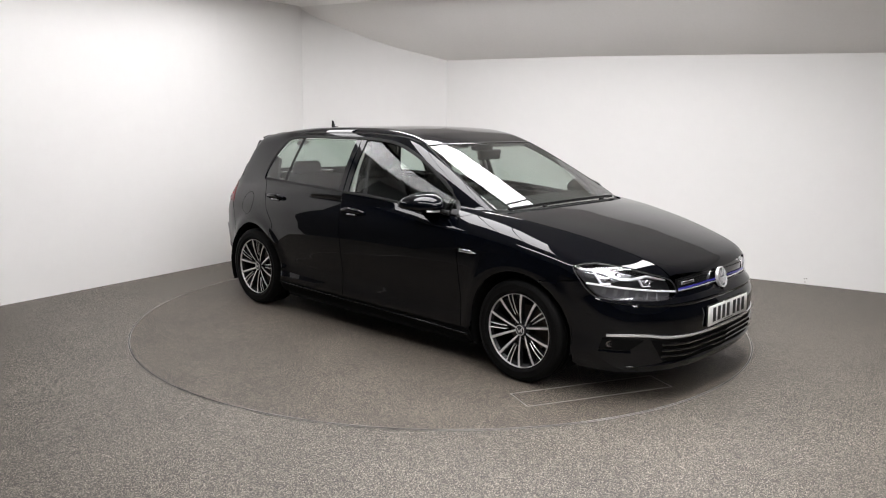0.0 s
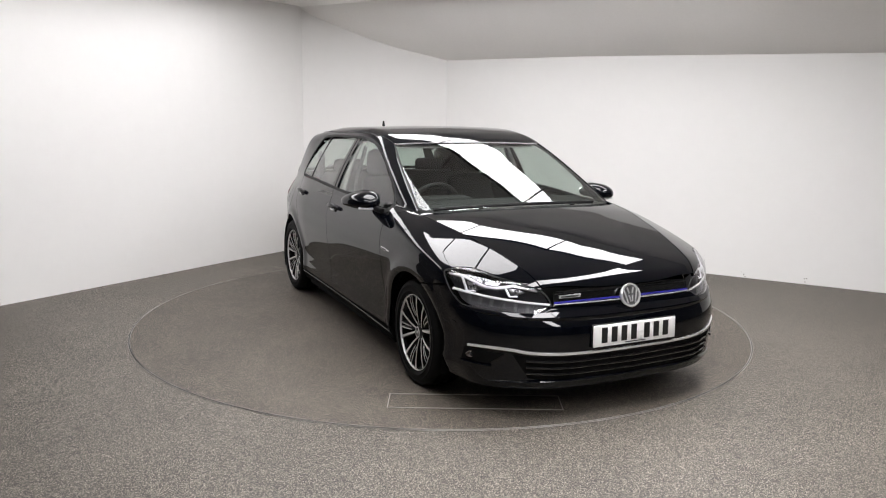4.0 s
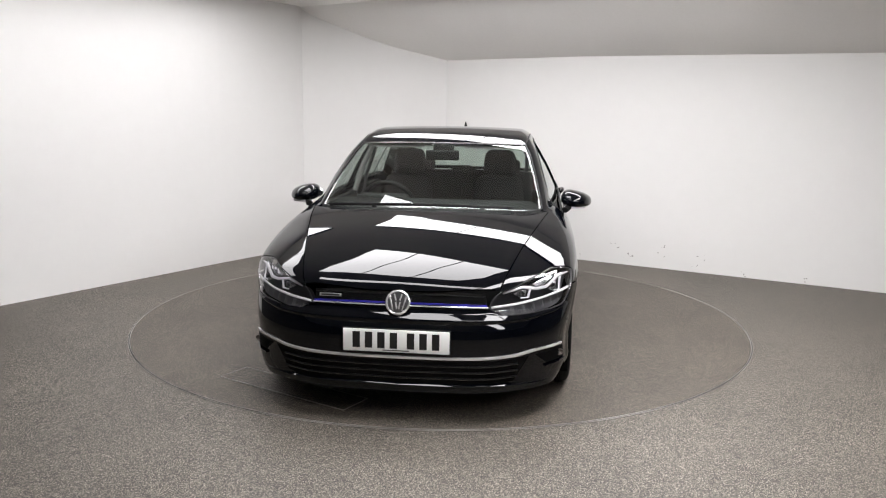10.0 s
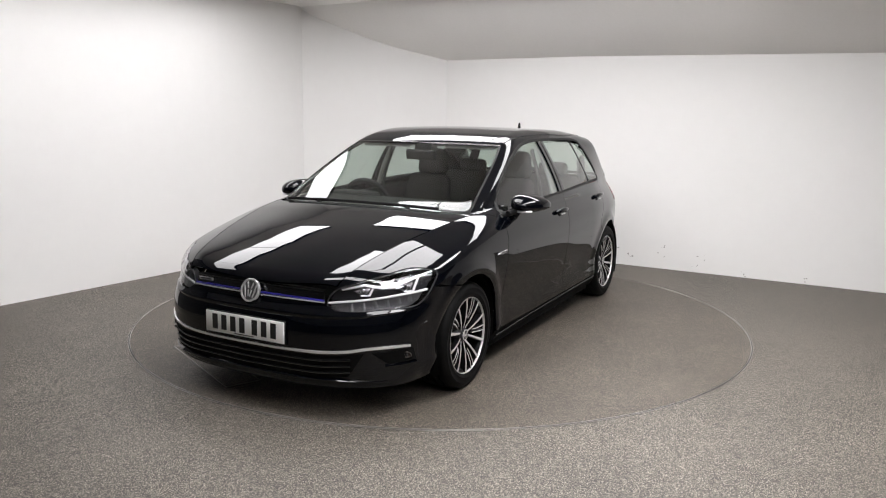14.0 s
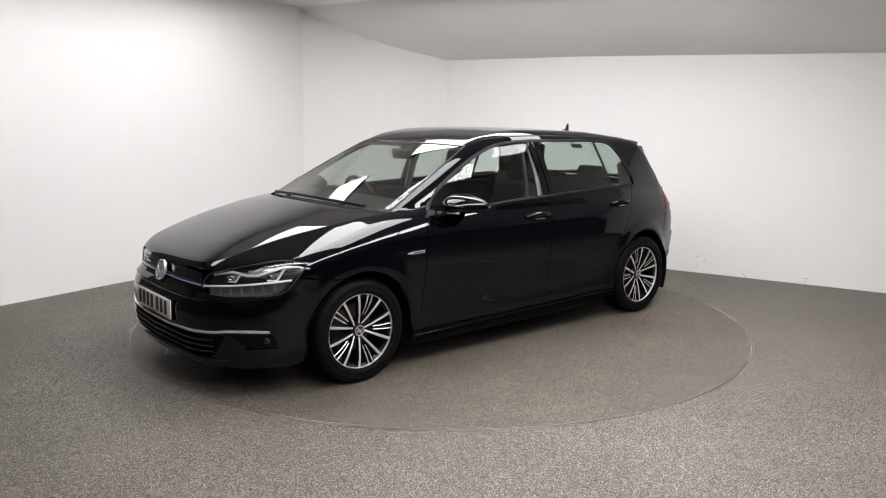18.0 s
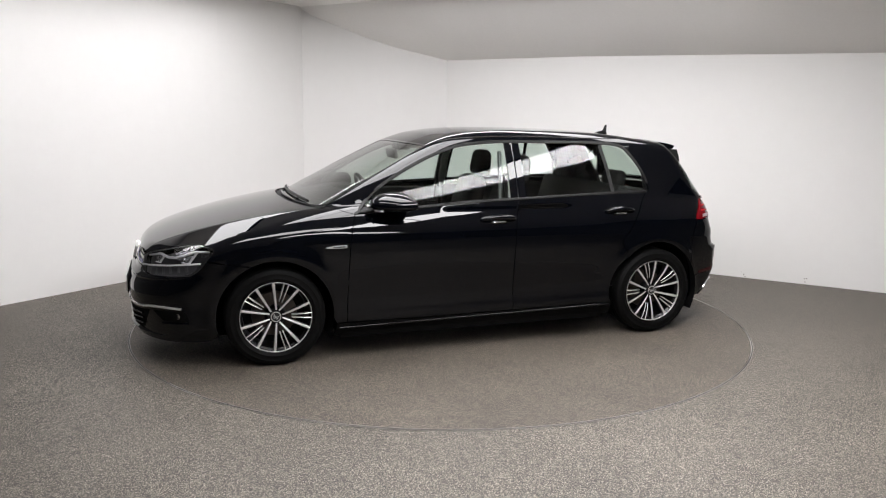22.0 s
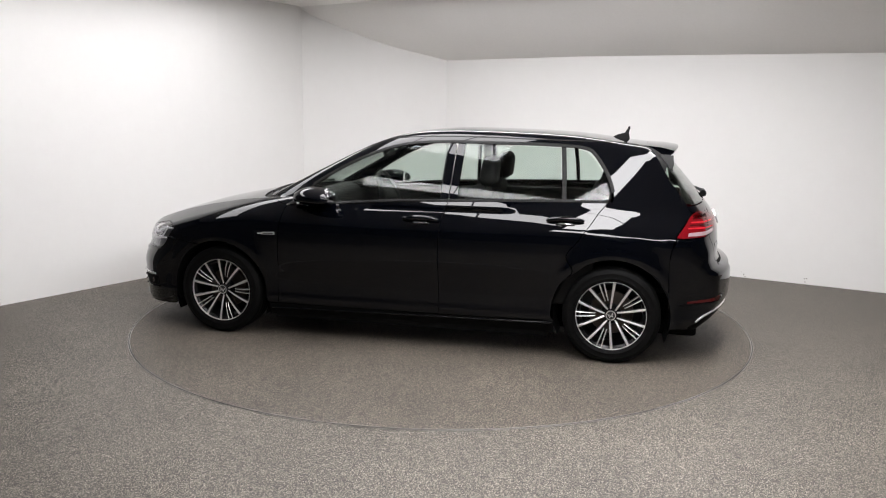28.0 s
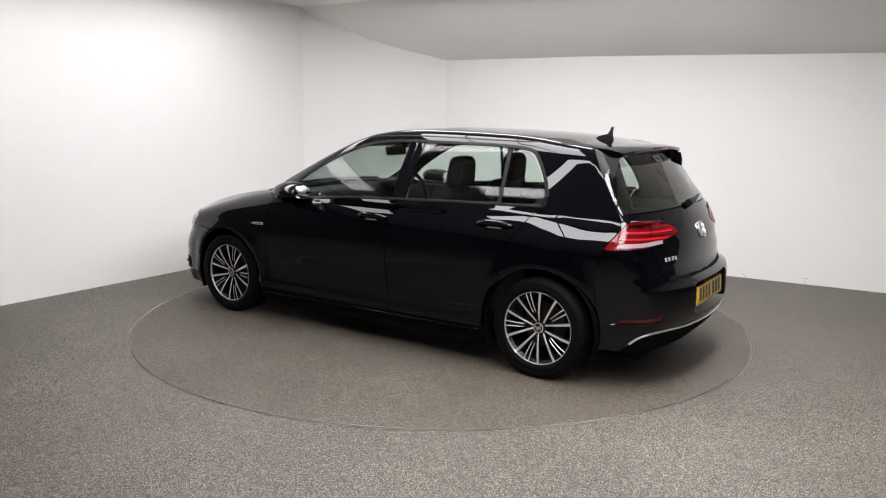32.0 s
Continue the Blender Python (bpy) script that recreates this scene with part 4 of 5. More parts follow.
def front_end():
    # grille slot between the headlamps
    up = both(curve(F((20.2, 0.657), (14, 0.668), (7, 0.672), (0, 0.673))))
    dn = both(curve(F((20.2, 0.575), (14, 0.580), (7, 0.580), (0, 0.580))))
    panel("grille", "front", loop(up, dn[::-1]), GLOSS, CAR, "gloss black grille slot", gap=0.0, lift=-0.014)
    part("grille_bead", ribbon(both(curve(F((20.0, 0.642), (14, 0.650), (7, 0.653), (0, 0.654)))), 0.005, 0.003, -0.012), PLASTIC, CAR, "thin black bead over the grille")
    part("blue_band", ribbon(both(curve(F((20.2, 0.600), (14, 0.605), (7, 0.607), (0, 0.607)))), 0.010, 0.004, -0.007), BLUE, CAR, "blue grille band")
    part("grille_strip", ribbon(both(curve(F((20.4, 0.592), (14, 0.595), (7, 0.596), (0, 0.596)))), 0.007, 0.006, -0.003), CHROME, CAR, "chrome grille strip")
    q = curve(F((-19.0, 0.628), (-13.6, 0.632)), 0.01)
    b = part("grille_badge", ribbon(q, 0.017, 0.004, -0.009), CHROME, CAR, "small silver badge plate with a dark bar")
    part("badge_bar", ribbon(q[1:-1], 0.008, 0.0012, -0.0048), INK, b)
    plate(np.array([2.167, 0, 0.434]), (1, 0, 0.02), WHITE, "white front number plate with black bars", "number_plate")
    badge(np.array([2.117, 0, 0.613]), (1, 0, 0.28), 0.062)
    # long chrome strip and lower intake
    strip = both(curve(F((39.8, 0.374), (36, 0.378), (30, 0.374), (25.5, 0.361), (19, 0.354), (10, 0.353), (0, 0.353)), 0.02))
    part("bumper_strip", ribbon(strip, 0.0145, 0.009, 0.0), CHROME, CAR, "long chrome bumper strip")
    top = both(curve(F((29.5, 0.352), (25, 0.342), (18, 0.338), (8, 0.336), (0, 0.336))))
    low = both(curve(F((26.0, 0.232), (22, 0.222), (12, 0.220), (0, 0.220))))
    panel("lower_intake", "front", loop(top, low[::-1]), UNDERSIDE, CAR, "matt black lower intake", gap=0.0, lift=0.0025, rim=0.004)
    for z in (0.315, 0.283, 0.251):
        part("intake_slat", ribbon(both(curve(F((26.5, z + 0.006), (18, z), (0, z)))), 0.014, 0.012, 0.002), GLOSS, CAR, "black intake slat")
    half = curve(F((36, 0.203), (32, 0.203), (26, 0.210), (22, 0.2155), (13, 0.216), (0, 0.2165)))
    wide = [0.001 + 0.017 * min(1, 3.0 * i / len(half)) for i in range(len(half))]
    part("bumper_lip", ribbon(both(half), 0.018, 0.0155, 0.0, widths=wide + wide[::-1], swell=True, shape=((-0.5, 0), (-0.45, 0.5), (-0.3, 0.9), (-0.12, 1.0), (-0.02, 1.0), (0.48, 0.05), (0.5, 0))), PAINT, CAR, "body-coloured bumper lip")
    for flip in (False, True):
        fog = F((31.0, 0.353), (40.6, 0.361), (41.4, 0.300), (34.6, 0.296))
        panel("fog_recess", "front", loop(curve(fog[:2], 0.02), curve(fog[1:3], 0.02), curve(fog[2:], 0.02), curve([fog[3], fog[0]], 0.02)), UNDERSIDE, CAR, "dull black fog lamp recess", flip=flip, gap=0.0, lift=0.0045, rim=0.005)
        f = Matrix.Diagonal((1, -1, 1, 1)) if flip else Matrix()
        p = F((38.9, 0.329))[0]
        m = facing(p + slope(p[None])[0] * 0.003, (0.93, 0.42, 0.0))
        lamp = part("fog_lamp", stamp(stamp(lathe([(0.0, -0.006), (0.010, -0.004), (0.018, 0.001), (0.023, 0.006), (0.0255, 0.006), (0.027, 0.0)], 28), m @ Matrix.Diagonal((1.0, 1, 0.62, 1))), f), STEEL, CAR, "small round fog lamp under the chrome strip")
        part("fog_bulb", stamp(stamp(lathe([(0.0, 0.004), (0.006, 0.002), (0.008, -0.004)], 16), m), f), LAMPGREY, lamp)
        part("fog_glass", stamp(stamp(lathe([(0.0, 0.0095), (0.014, 0.0085), (0.023, 0.006)], 28), m @ Matrix.Diagonal((1.0, 1, 0.62, 1))), f), CLEAR, lamp)
        part("fog_blade", ribbon(curve(F((41.4, 0.287), (38.0, 0.285), (34.2, 0.283))), 0.012, 0.011, 0.002, flip), PAINT, CAR)
    # ledge of the bumper under grille and headlamps
    half = curve(F((42.6, 0.566), (41.0, 0.557), (37.2, 0.550), (34.5, 0.547), (30.8, 0.541), (28.2, 0.538), (23.4, 0.537), (18, 0.539), (10, 0.540), (0, 0.540)), 0.012)
    wide = [0.008 + 0.050 * min(1, 1.5 * i / len(half)) for i in range(len(half))]
    part("bumper_ledge", ribbon(both(half), 0.058, 0.0125, -0.0005, widths=wide + wide[::-1], swell=True, shape=((-0.5, 0), (-0.40, 0.4), (-0.28, 0.82), (-0.18, 1.0), (-0.13, 1.0), (-0.11, 0.975), (0.40, 0.150), (0.42, 0.12), (0.5, 0))), PAINT, CAR, "glossy bumper ledge under grille and headlamps")


def headlamps():
    edge = closed_curve(LAMP)
    bent = lambda pts: loop(*[curve(pts[[i, (i + 1) % len(pts)]], 0.008) for i in range(len(pts))])
    for flip in (False, True):
        h = panel("headlamp", "front", edge, LAMPBED, CAR, "large clear headlamp with framed chrome reflectors", flip=flip, gap=0.004, lift=-0.05, rim=0.0)
        panel("lamp_cover", "front", edge, CLEAR, h, "clear lamp cover", flip=flip, gap=0.003, rim=0.01).visible_shadow = False
        part("lamp_rim", ribbon(np.vstack([edge, edge[:1]]), 0.007, 0.005, -0.010, flip), LAMPGREY, h, "black lamp edge")
        f = Matrix.Diagonal((1, -1, 1, 1)) if flip else Matrix()
        # two reflector cells and the bright pieces over them
        big = F((41.8, 0.700), (40.9, 0.648), (38.6, 0.647), (36.4, 0.660), (36.1, 0.673), (39.0, 0.692))
        small = F((30.9, 0.674), (30.3, 0.634), (28.6, 0.633), (26.9, 0.655), (28.8, 0.678))
        crown = F((44.6, 0.727), (41.0, 0.736), (36.4, 0.721), (32.8, 0.705), (33.8, 0.686), (36.4, 0.689), (39.4, 0.713), (42.4, 0.726))
        for cell, deep, name in ((big, -0.036, "reflector"), (small, -0.034, "reflector"), (crown, -0.032, "upper_reflector")):
            panel(name, "front", bent(cell), CELL, h, "mirror-bright reflector cell", flip=flip, gap=0.001, lift=deep, rim=0.006)
        corners = F((46.6, 0.718), (42.4, 0.719), (36.4, 0.673), (33.6, 0.671), (29.4, 0.688), (24.2, 0.660))
        zig = loop(*[curve(corners[[i, i + 1]], 0.010) for i in range(5)])
        n = len(zig)
        part("cell_frame", ribbon(zig, 0.012, 0.008, -0.022, flip, widths=[0.006 + 0.010 * math.sin(math.pi * (i + 0.5) / n) ** 0.5 for i in range(n)]), LAMPSILVER, h, "bright zigzag cell frame")
        for line, w in ((((42.8, 0.717), (41.2, 0.643)), 0.013), (((41.3, 0.642), (38.8, 0.643)), 0.006), (((31.8, 0.684), (30.6, 0.629)), 0.011), (((30.7, 0.628), (28.6, 0.629)), 0.006)):
            part("cell_frame", ribbon(curve(F(*line), 0.006), w, 0.008, -0.021, flip), LAMPSILVER, h, "bright bent cell frame")
        for a, z, r, depth in ((38.9, 0.668, 0.020, 0.030), (29.0, 0.653, 0.015, 0.028), (40.6, 0.727, 0.009, 0.026), (37.0, 0.706, 0.009, 0.026)):
            p = F((a, z))[0]
            m = facing(p - slope(p[None])[0] * depth, (1, 0.16, 0.02))
            part("reflector_bowl", stamp(stamp(lathe([(r * 0.25, -0.014), (r * 0.6, -0.009), (r * 0.92, 0.0), (r * 1.05, 0.005), (r * 1.12, 0.003)], 24), m), f), CELL, h, "chrome reflector bowl")
            part("bulb_shield", stamp(stamp(lathe([(0.0, 0.006), (r * 0.26, 0.003), (r * 0.32, -0.014)], 14), m), f), LAMPGREY, h)
        # Thin silver fins, added only to give the upper reflector its glints.
        for k in range(5):
            a = 44.2 - 1.9 * k
            part("glint_fin", ribbon(curve(F((a, 0.731 - 0.002 * k), (a - 1.3, 0.721 - 0.005 * k)), 0.01), 0.004, 0.004, -0.030, flip), LAMPSILVER, h)
        strip = curve(F((44.8, 0.643), (43.0, 0.640), (41.1, 0.635), (34.5, 0.619), (28.1, 0.605), (24.0, 0.597), (21.2, 0.591)), 0.012)
        part("light_strip", ribbon(strip, 0.0115, 0.007, -0.012, flip), LENSWHITE, h, "white daytime light strip")
        low = loop(curve(F((43.8, 0.628), (41.1, 0.624), (34.5, 0.609), (28.1, 0.596), (22.6, 0.584)), 0.012), curve(F((22.6, 0.584), (23.6, 0.562)), 0.01), curve(F((23.6, 0.562), (28.2, 0.558), (30.8, 0.562), (34.5, 0.568), (37.2, 0.570), (40.8, 0.578), (42.6, 0.594)), 0.012), curve(F((42.6, 0.594), (43.8, 0.628)), 0.01))
        panel("indicator", "front", low, LENSSMOKE, h, "smoked grey indicator band", flip=flip, gap=0.0, lift=-0.022, rim=0.004)
        for a in (40.2, 37.4, 34.6, 31.8, 29.0, 26.2):
            top = 0.606 + (a - 34.5) * 0.0021
            part("indicator_cell", ribbon(curve(F((a, top), (a + 0.4, top - 0.030)), 0.01), 0.022, 0.003, -0.021, flip, shape=((-0.5, 0), (-0.3, 0.8), (0.1, 1), (0.5, 0))), LAMPCELL, h, "grey indicator rib")


def rear_end():
    edge = closed_curve(TLAMP)
    for flip in (False, True):
        t = panel("tail_lamp", "rear", edge, RED, CAR, "red tail lamp with a white lower band", flip=flip, gap=0.003, lift=0.003, rim=0.02)
        band = np.vstack([B((42.0, 0.824)), B((40, 0.828), (34, 0.832), (27.5, 0.836)), B((27.3, 0.818)), B((33, 0.812), (40, 0.807)), B((42.6, 0.805))])
        panel("reversing_band", "rear", loop(curve(band[:4]), curve(band[3:5]), curve(band[4:7]), curve([band[7], band[0]])), LENSGREY, t, "white reversing band", flip=flip, gap=0.0, lift=0.0055, rim=0.001)
        for z, c, w, end in ((0.937, DARKRED, 0.020, 27), (0.905, DARKRED, 0.010, 22.5), (0.884, BRIGHTRED, 0.010, 21.5), (0.868, DARKRED, 0.008, 21), (0.850, BRIGHTRED, 0.010, 24)):
            first = 45.0 - (z - 0.795) * 46
            line = curve(np.vstack([B((first - 0.8, z), (first * 0.5 + 17.5, z + 0.001), (34, z), (28, z - 0.002), (end, z - 0.004))]), 0.012)
            line = to_skin("rear", to_flat("rear", line))
            part("lens_stripe", ribbon(line, w, 0.0012, 0.0042, flip), c, t, "darker red stripe" if c is DARKRED else "bright red light guide")
        part("lamp_seam", ribbon(curve(B((30.3, 0.943), (31.5, 0.88), (34.0, 0.806)), 0.01), 0.006, 0.002, 0.0045, flip), UNDERSIDE, t)
        refl = np.vstack([B((40.8, 0.398), (30.0, 0.434), (30.6, 0.407), (40.6, 0.385))])
        panel("reflector", "rear", loop(curve(refl[:2]), curve(refl[1:3]), curve(refl[2:]), curve([refl[3], refl[0]])), DARKRED, CAR, "dark red bumper reflector", flip=flip, gap=0.0, lift=0.003, rim=0.003)
        part("reflector_edge", ribbon(curve(B((42.8, 0.374), (40.6, 0.380), (35, 0.391), (30.8, 0.402), (29.6, 0.420), (29.2, 0.434))), 0.005, 0.005, 0.001, flip), PAINT, CAR)
    strip = both(curve(B((38.2, 0.268), (36.1, 0.305), (33.2, 0.329), (27.3, 0.334), (18, 0.331), (8, 0.330), (0, 0.330))))
    part("rear_strip", ribbon(strip, 0.012, 0.008, 0.0), CHROME, CAR, "chrome rear bumper strip")
    dif_t = both(curve(B((39.6, 0.238), (38.2, 0.258), (36.1, 0.295), (33.2, 0.319), (27.3, 0.324), (18, 0.321), (8, 0.320), (0, 0.320))))
    dif_b = both(curve(B((39.6, 0.222), (35, 0.205), (28, 0.19), (15, 0.185), (0, 0.185))))
    panel("diffuser", "rear", loop(dif_t, dif_b[::-1]), UNDERSIDE, CAR, "matt black lower rear bumper", gap=0.0, lift=0.003, rim=0.004)
    plate(np.array([-2.043, 0, 0.480]), (-1, 0, 0.06), YELLOW, "yellow rear number plate with black bars", "number_plate")
    p = B((0, 0.845))
    badge(p[0] + slope(p)[0] * 0.003, slope(p)[0], 0.052)
    for k in range(4):
        p = B((26.3 - 1.75 * k, 0.725))[0]
        part("boot_badge", stamp(block((0.021, 0.003, 0.023), (0, 0.0015, 0), 0.001, 1), facing(p)), CHROME, CAR, "small chrome bar")
    # Dull black strip laid on the skin for the shade below the tailgate edge.
    part("tailgate_shade", ribbon(both(curve(B((25, 0.612), (18, 0.603), (10, 0.601), (0, 0.601)))), 0.034, 0.002, 0.0), UNDERSIDE, CAR, "black strip standing in for the shaded recess under the tailgate")
    # rear wiper
    a, b = B((0.5, 1.000))[0], B((-9, 1.008))[0]
    part("rear_wiper", tube([a + np.array((-0.02, 0, 0)), (a + b) / 2 + np.array((-0.03, 0, 0.006)), b + np.array((-0.025, 0, 0.005)), B((-22, 1.022))[0] + np.array((-0.016, 0, 0))], [0.024, 0.018, 0.011, 0.006], 10), PLASTIC, CAR, "black rear wiper")
    m = facing(B((-9, 1.258))[0])
    s = part("sticker", stamp(block((0.115, 0.002, 0.05), (0, -0.004, 0), 0, 1), m), PAPER, CAR, "white sticker inside the rear window")
    part("sticker_bar", stamp(block((0.05, 0.001, 0.03), (0.012, -0.002, 0), 0, 1), m), LAMPGREY, s)


def fittings():
    for flip in (False, True):
        f = Matrix.Diagonal((1, -1, 1, 1)) if flip else Matrix()
        for x, z, w in ((-0.106, 0.850, 0.228), (-1.016, 0.877, 0.218)):
            p = S((x, z))[0]
            m = facing(p)
            cup = part("handle_cup", stamp(stamp(block((0.115, 0.012, 0.05), (0.0, 0.0, -0.004), 0.005, 3), m), f), GLOSS, DOORS["front" if x > -0.5 else "rear"][flip], "dark handle recess")
            pts = [m @ Vector((-w / 2 + w * i / 10, 0.006 + 0.026 * math.sin(math.pi * i / 10) ** 0.55, 0.004 * math.sin(math.pi * i / 10))) for i in range(11)]
            part("door_handle", stamp(tube(pts, [0.012 + 0.005 * math.sin(math.pi * i / 10) for i in range(11)], 12, flat=1.05), f), PAINT, DOORS["front" if x > -0.5 else "rear"][flip], "body-coloured door handle")
            part("handle_trim", stamp(stamp(block((0.085, 0.004, 0.009), (0, 0.012, -0.020), 0.002, 2), m), f), CHROME, DOORS["front" if x > -0.5 else "rear"][flip], "thin chrome key line")
        # wing badge
        q = curve(S((1.018, 0.716), (0.99, 0.7165), (0.89, 0.720)), 0.01)
        n = len(q)
        b = part("wing_badge", ribbon(q, 0.018, 0.003, 0.0, flip, widths=[0.003 + 0.016 * min(1, 3.2 * i / n) for i in range(n)]), CHROME, CAR, "slim chrome wing badge")
        part("badge_bar", ribbon(q[n // 3:-1], 0.008, 0.001, 0.0028, flip), INK, b)
        part("bumper_button", ribbon(curve(F((44.5, 0.475), (43.5, 0.474))), 0.010, 0.003, 0.0, flip), PAINT, CAR)
        # door mirror
        bm = bmesh.new()
        bmesh.ops.create_uvsphere(bm, u_segments=40, v_segments=24, radius=1.0)
        for v in bm.verts:
            x, y, z = v.co
            x, z = math.copysign(abs(x) ** 0.75, x), math.copysign(abs(z) ** 0.8, z)
            y = math.copysign(abs(y) ** 0.72, y) if y < 0 else y
            x = max(x, -0.7) if x > 0 else -0.7 * min(1, abs(x) / 0.7)
            tall = 0.069 - (0.012 * y if y > 0 else 0.004 * y)
            z = z * tall * (1 if z > 0 else 0.62) * (1 - 0.22 * max(x, 0) ** 2)
            v.co = Vector((0.606 + (x * 0.140 if x > 0 else x * 0.140) - 0.060 * y * y * (1 if y > 0 else 0.3), 0.902 + y * (0.112 if y > 0 else 0.088) - 0.010 * x * abs(y), 0.966 + z + 0.012 * max(-y, 0) - 0.006 * max(y, 0)))
        bm.transform(f)
        if flip:
            bmesh.ops.reverse_faces(bm, faces=bm.faces)
        mir = part("door_mirror", bm, PAINT, CAR, "glossy black door mirror")
        rim = [(0.682 - 0.065 * k * k * 0.6, 0.898 + 0.102 * k, 0.9345 + 0.004 * k) for k in np.linspace(-0.6, 0.62, 16)]
        part("mirror_indicator", stamp(tube([(x + 0.03 * (1 - 0.9 * abs((y - 0.898) / 0.1) ** 2), y, z) for x, y, z in rim], 0.0065, 8), f), LAMPSILVER, mir, "pale indicator strip in the mirror")
        part("mirror_glass", stamp(stamp(lathe([(0.0, 0.004), (0.92, 0.004), (1.0, 0.0), (0.92, -0.004), (0.0, -0.004)], 32), Matrix.Translation((0.4985, 0.897, 0.973)) @ pose(0, 0, 0, 0, 0, 90 - 5) @ Matrix.Diagonal((0.084, 1, 0.044, 1))), f), MIRROR, mir, "mirror glass")
        part("mirror_foot", stamp(tube([(0.755, 0.835, 0.922), (0.72, 0.85, 0.928), (0.67, 0.875, 0.945), (0.64, 0.88, 0.935)], [0.024, 0.022, 0.020, 0.020], 12, flat=0.7), f), PLASTIC, mir, "black mirror foot")
        part("sill_blade", ribbon(curve(S((0.94, 0.205), (0.3, 0.212), (-0.4, 0.222), (-0.95, 0.235)), 0.05), 0.011, 0.005, 0.0, flip, shape=ROUND), PAINT, CAR)
    flap = [(-1.42 + 0.085 * math.cos(a), 0.80 + 0.085 * math.sin(a)) for a in np.linspace(0, 2 * math.pi, 33)]
    ring = mirrored(S(*flap))
    part("fuel_flap_seam", ribbon(ring, 0.004, 0.0006, 0.0, normals=mirrored(slope(mirrored(ring)))), UNDERSIDE, CAR, "thin round fuel flap seam")
    for y in (0.33, -0.33):
        q = T((1.10, y))[0]
        part("washer_jet", block((0.022, 0.03, 0.012), q + np.array((0, 0, 0.004)), 0.004, 2), PLASTIC, CAR, "small black washer jet")
    # aerial
    bm = bmesh.new()
    side = [(-1.262, 1.374), (-1.29, 1.389), (-1.325, 1.399), (-1.345, 1.404), (-1.368, 1.447), (-1.378, 1.449), (-1.379, 1.44), (-1.371, 1.402), (-1.380, 1.360)]
    lo = [bm.verts.new((x, 0.014 if z < 1.403 else 0.0045, z)) for x, z in side]
    hi = [bm.verts.new((x, -0.014 if z < 1.403 else -0.0045, z)) for x, z in side]
    bm.faces.new(lo)
    bm.faces.new(hi[::-1])
    for i in range(len(side)):
        j = (i + 1) % len(side)
        bm.faces.new((lo[i], hi[i], hi[j], lo[j]))
    bmesh.ops.recalc_face_normals(bm, faces=bm.faces)
    part("aerial", bm, PLASTIC, CAR, "black fin aerial on the roof", smooth=False)
    # wipers at the foot of the windscreen
    for y0, y1 in ((0.52, -0.12), (-0.08, -0.62)):
        pts = [T((1.115 - 0.16 * y * y - 0.01, y))[0] + np.array((0, 0, 0.012)) for y in np.linspace(y0, y1, 9)]
        part("windscreen_wiper", tube(pts, 0.007, 6, flat=1.4), PLASTIC, CAR, "black windscreen wiper")
    part("screen_sticker", stamp(block((0.10, 0.002, 0.018), (0, -0.006, 0), 0, 1), facing(T((0.285, -0.51))[0], up=(-1, 0, 0.3))), PAPER, CAR, "white windscreen sticker")
    part("sensor_box", block((0.10, 0.14, 0.05), (0.30, 0, 1.285), 0.015, 2), PLASTIC, CAR, "black sensor box behind the windscreen")
    # underside
    part("underbody", block((3.7, 1.2, 0.08), (0.0, 0, 0.18), 0.02, 2), UNDERSIDE, CAR, "black underbody")
    part("inner_sill", block((1.86, 1.64, 0.15), (0.0, 0, 0.205), 0.02, 2), UNDERSIDE, CAR)


def seat(x, y, name):
    s = part(name, block((0.52, 0.50, 0.20), (x + 0.12, y, 0.46), 0.06, 4, (0, -8, 0)), FABRIC, CAR, "dark cloth front seat")
    part("backrest", block((0.16, 0.48, 0.58), (x - 0.20, y, 0.765), 0.06, 4, (0, -16, 0), (0.8, 0.74)), FABRIC, s)
    part("headrest", block((0.115, 0.27, 0.205), (x - 0.335, y, 1.14), 0.054, 6, (0, -8, 0), (0.9, 0.86)), FABRIC, s, "dark padded headrest")
    for d in (-0.06, 0.06):
        part("headrest_post", tube([(x - 0.30, y + d, 0.99), (x - 0.33, y + d, 1.08)], 0.006, 8), CHROME, s)


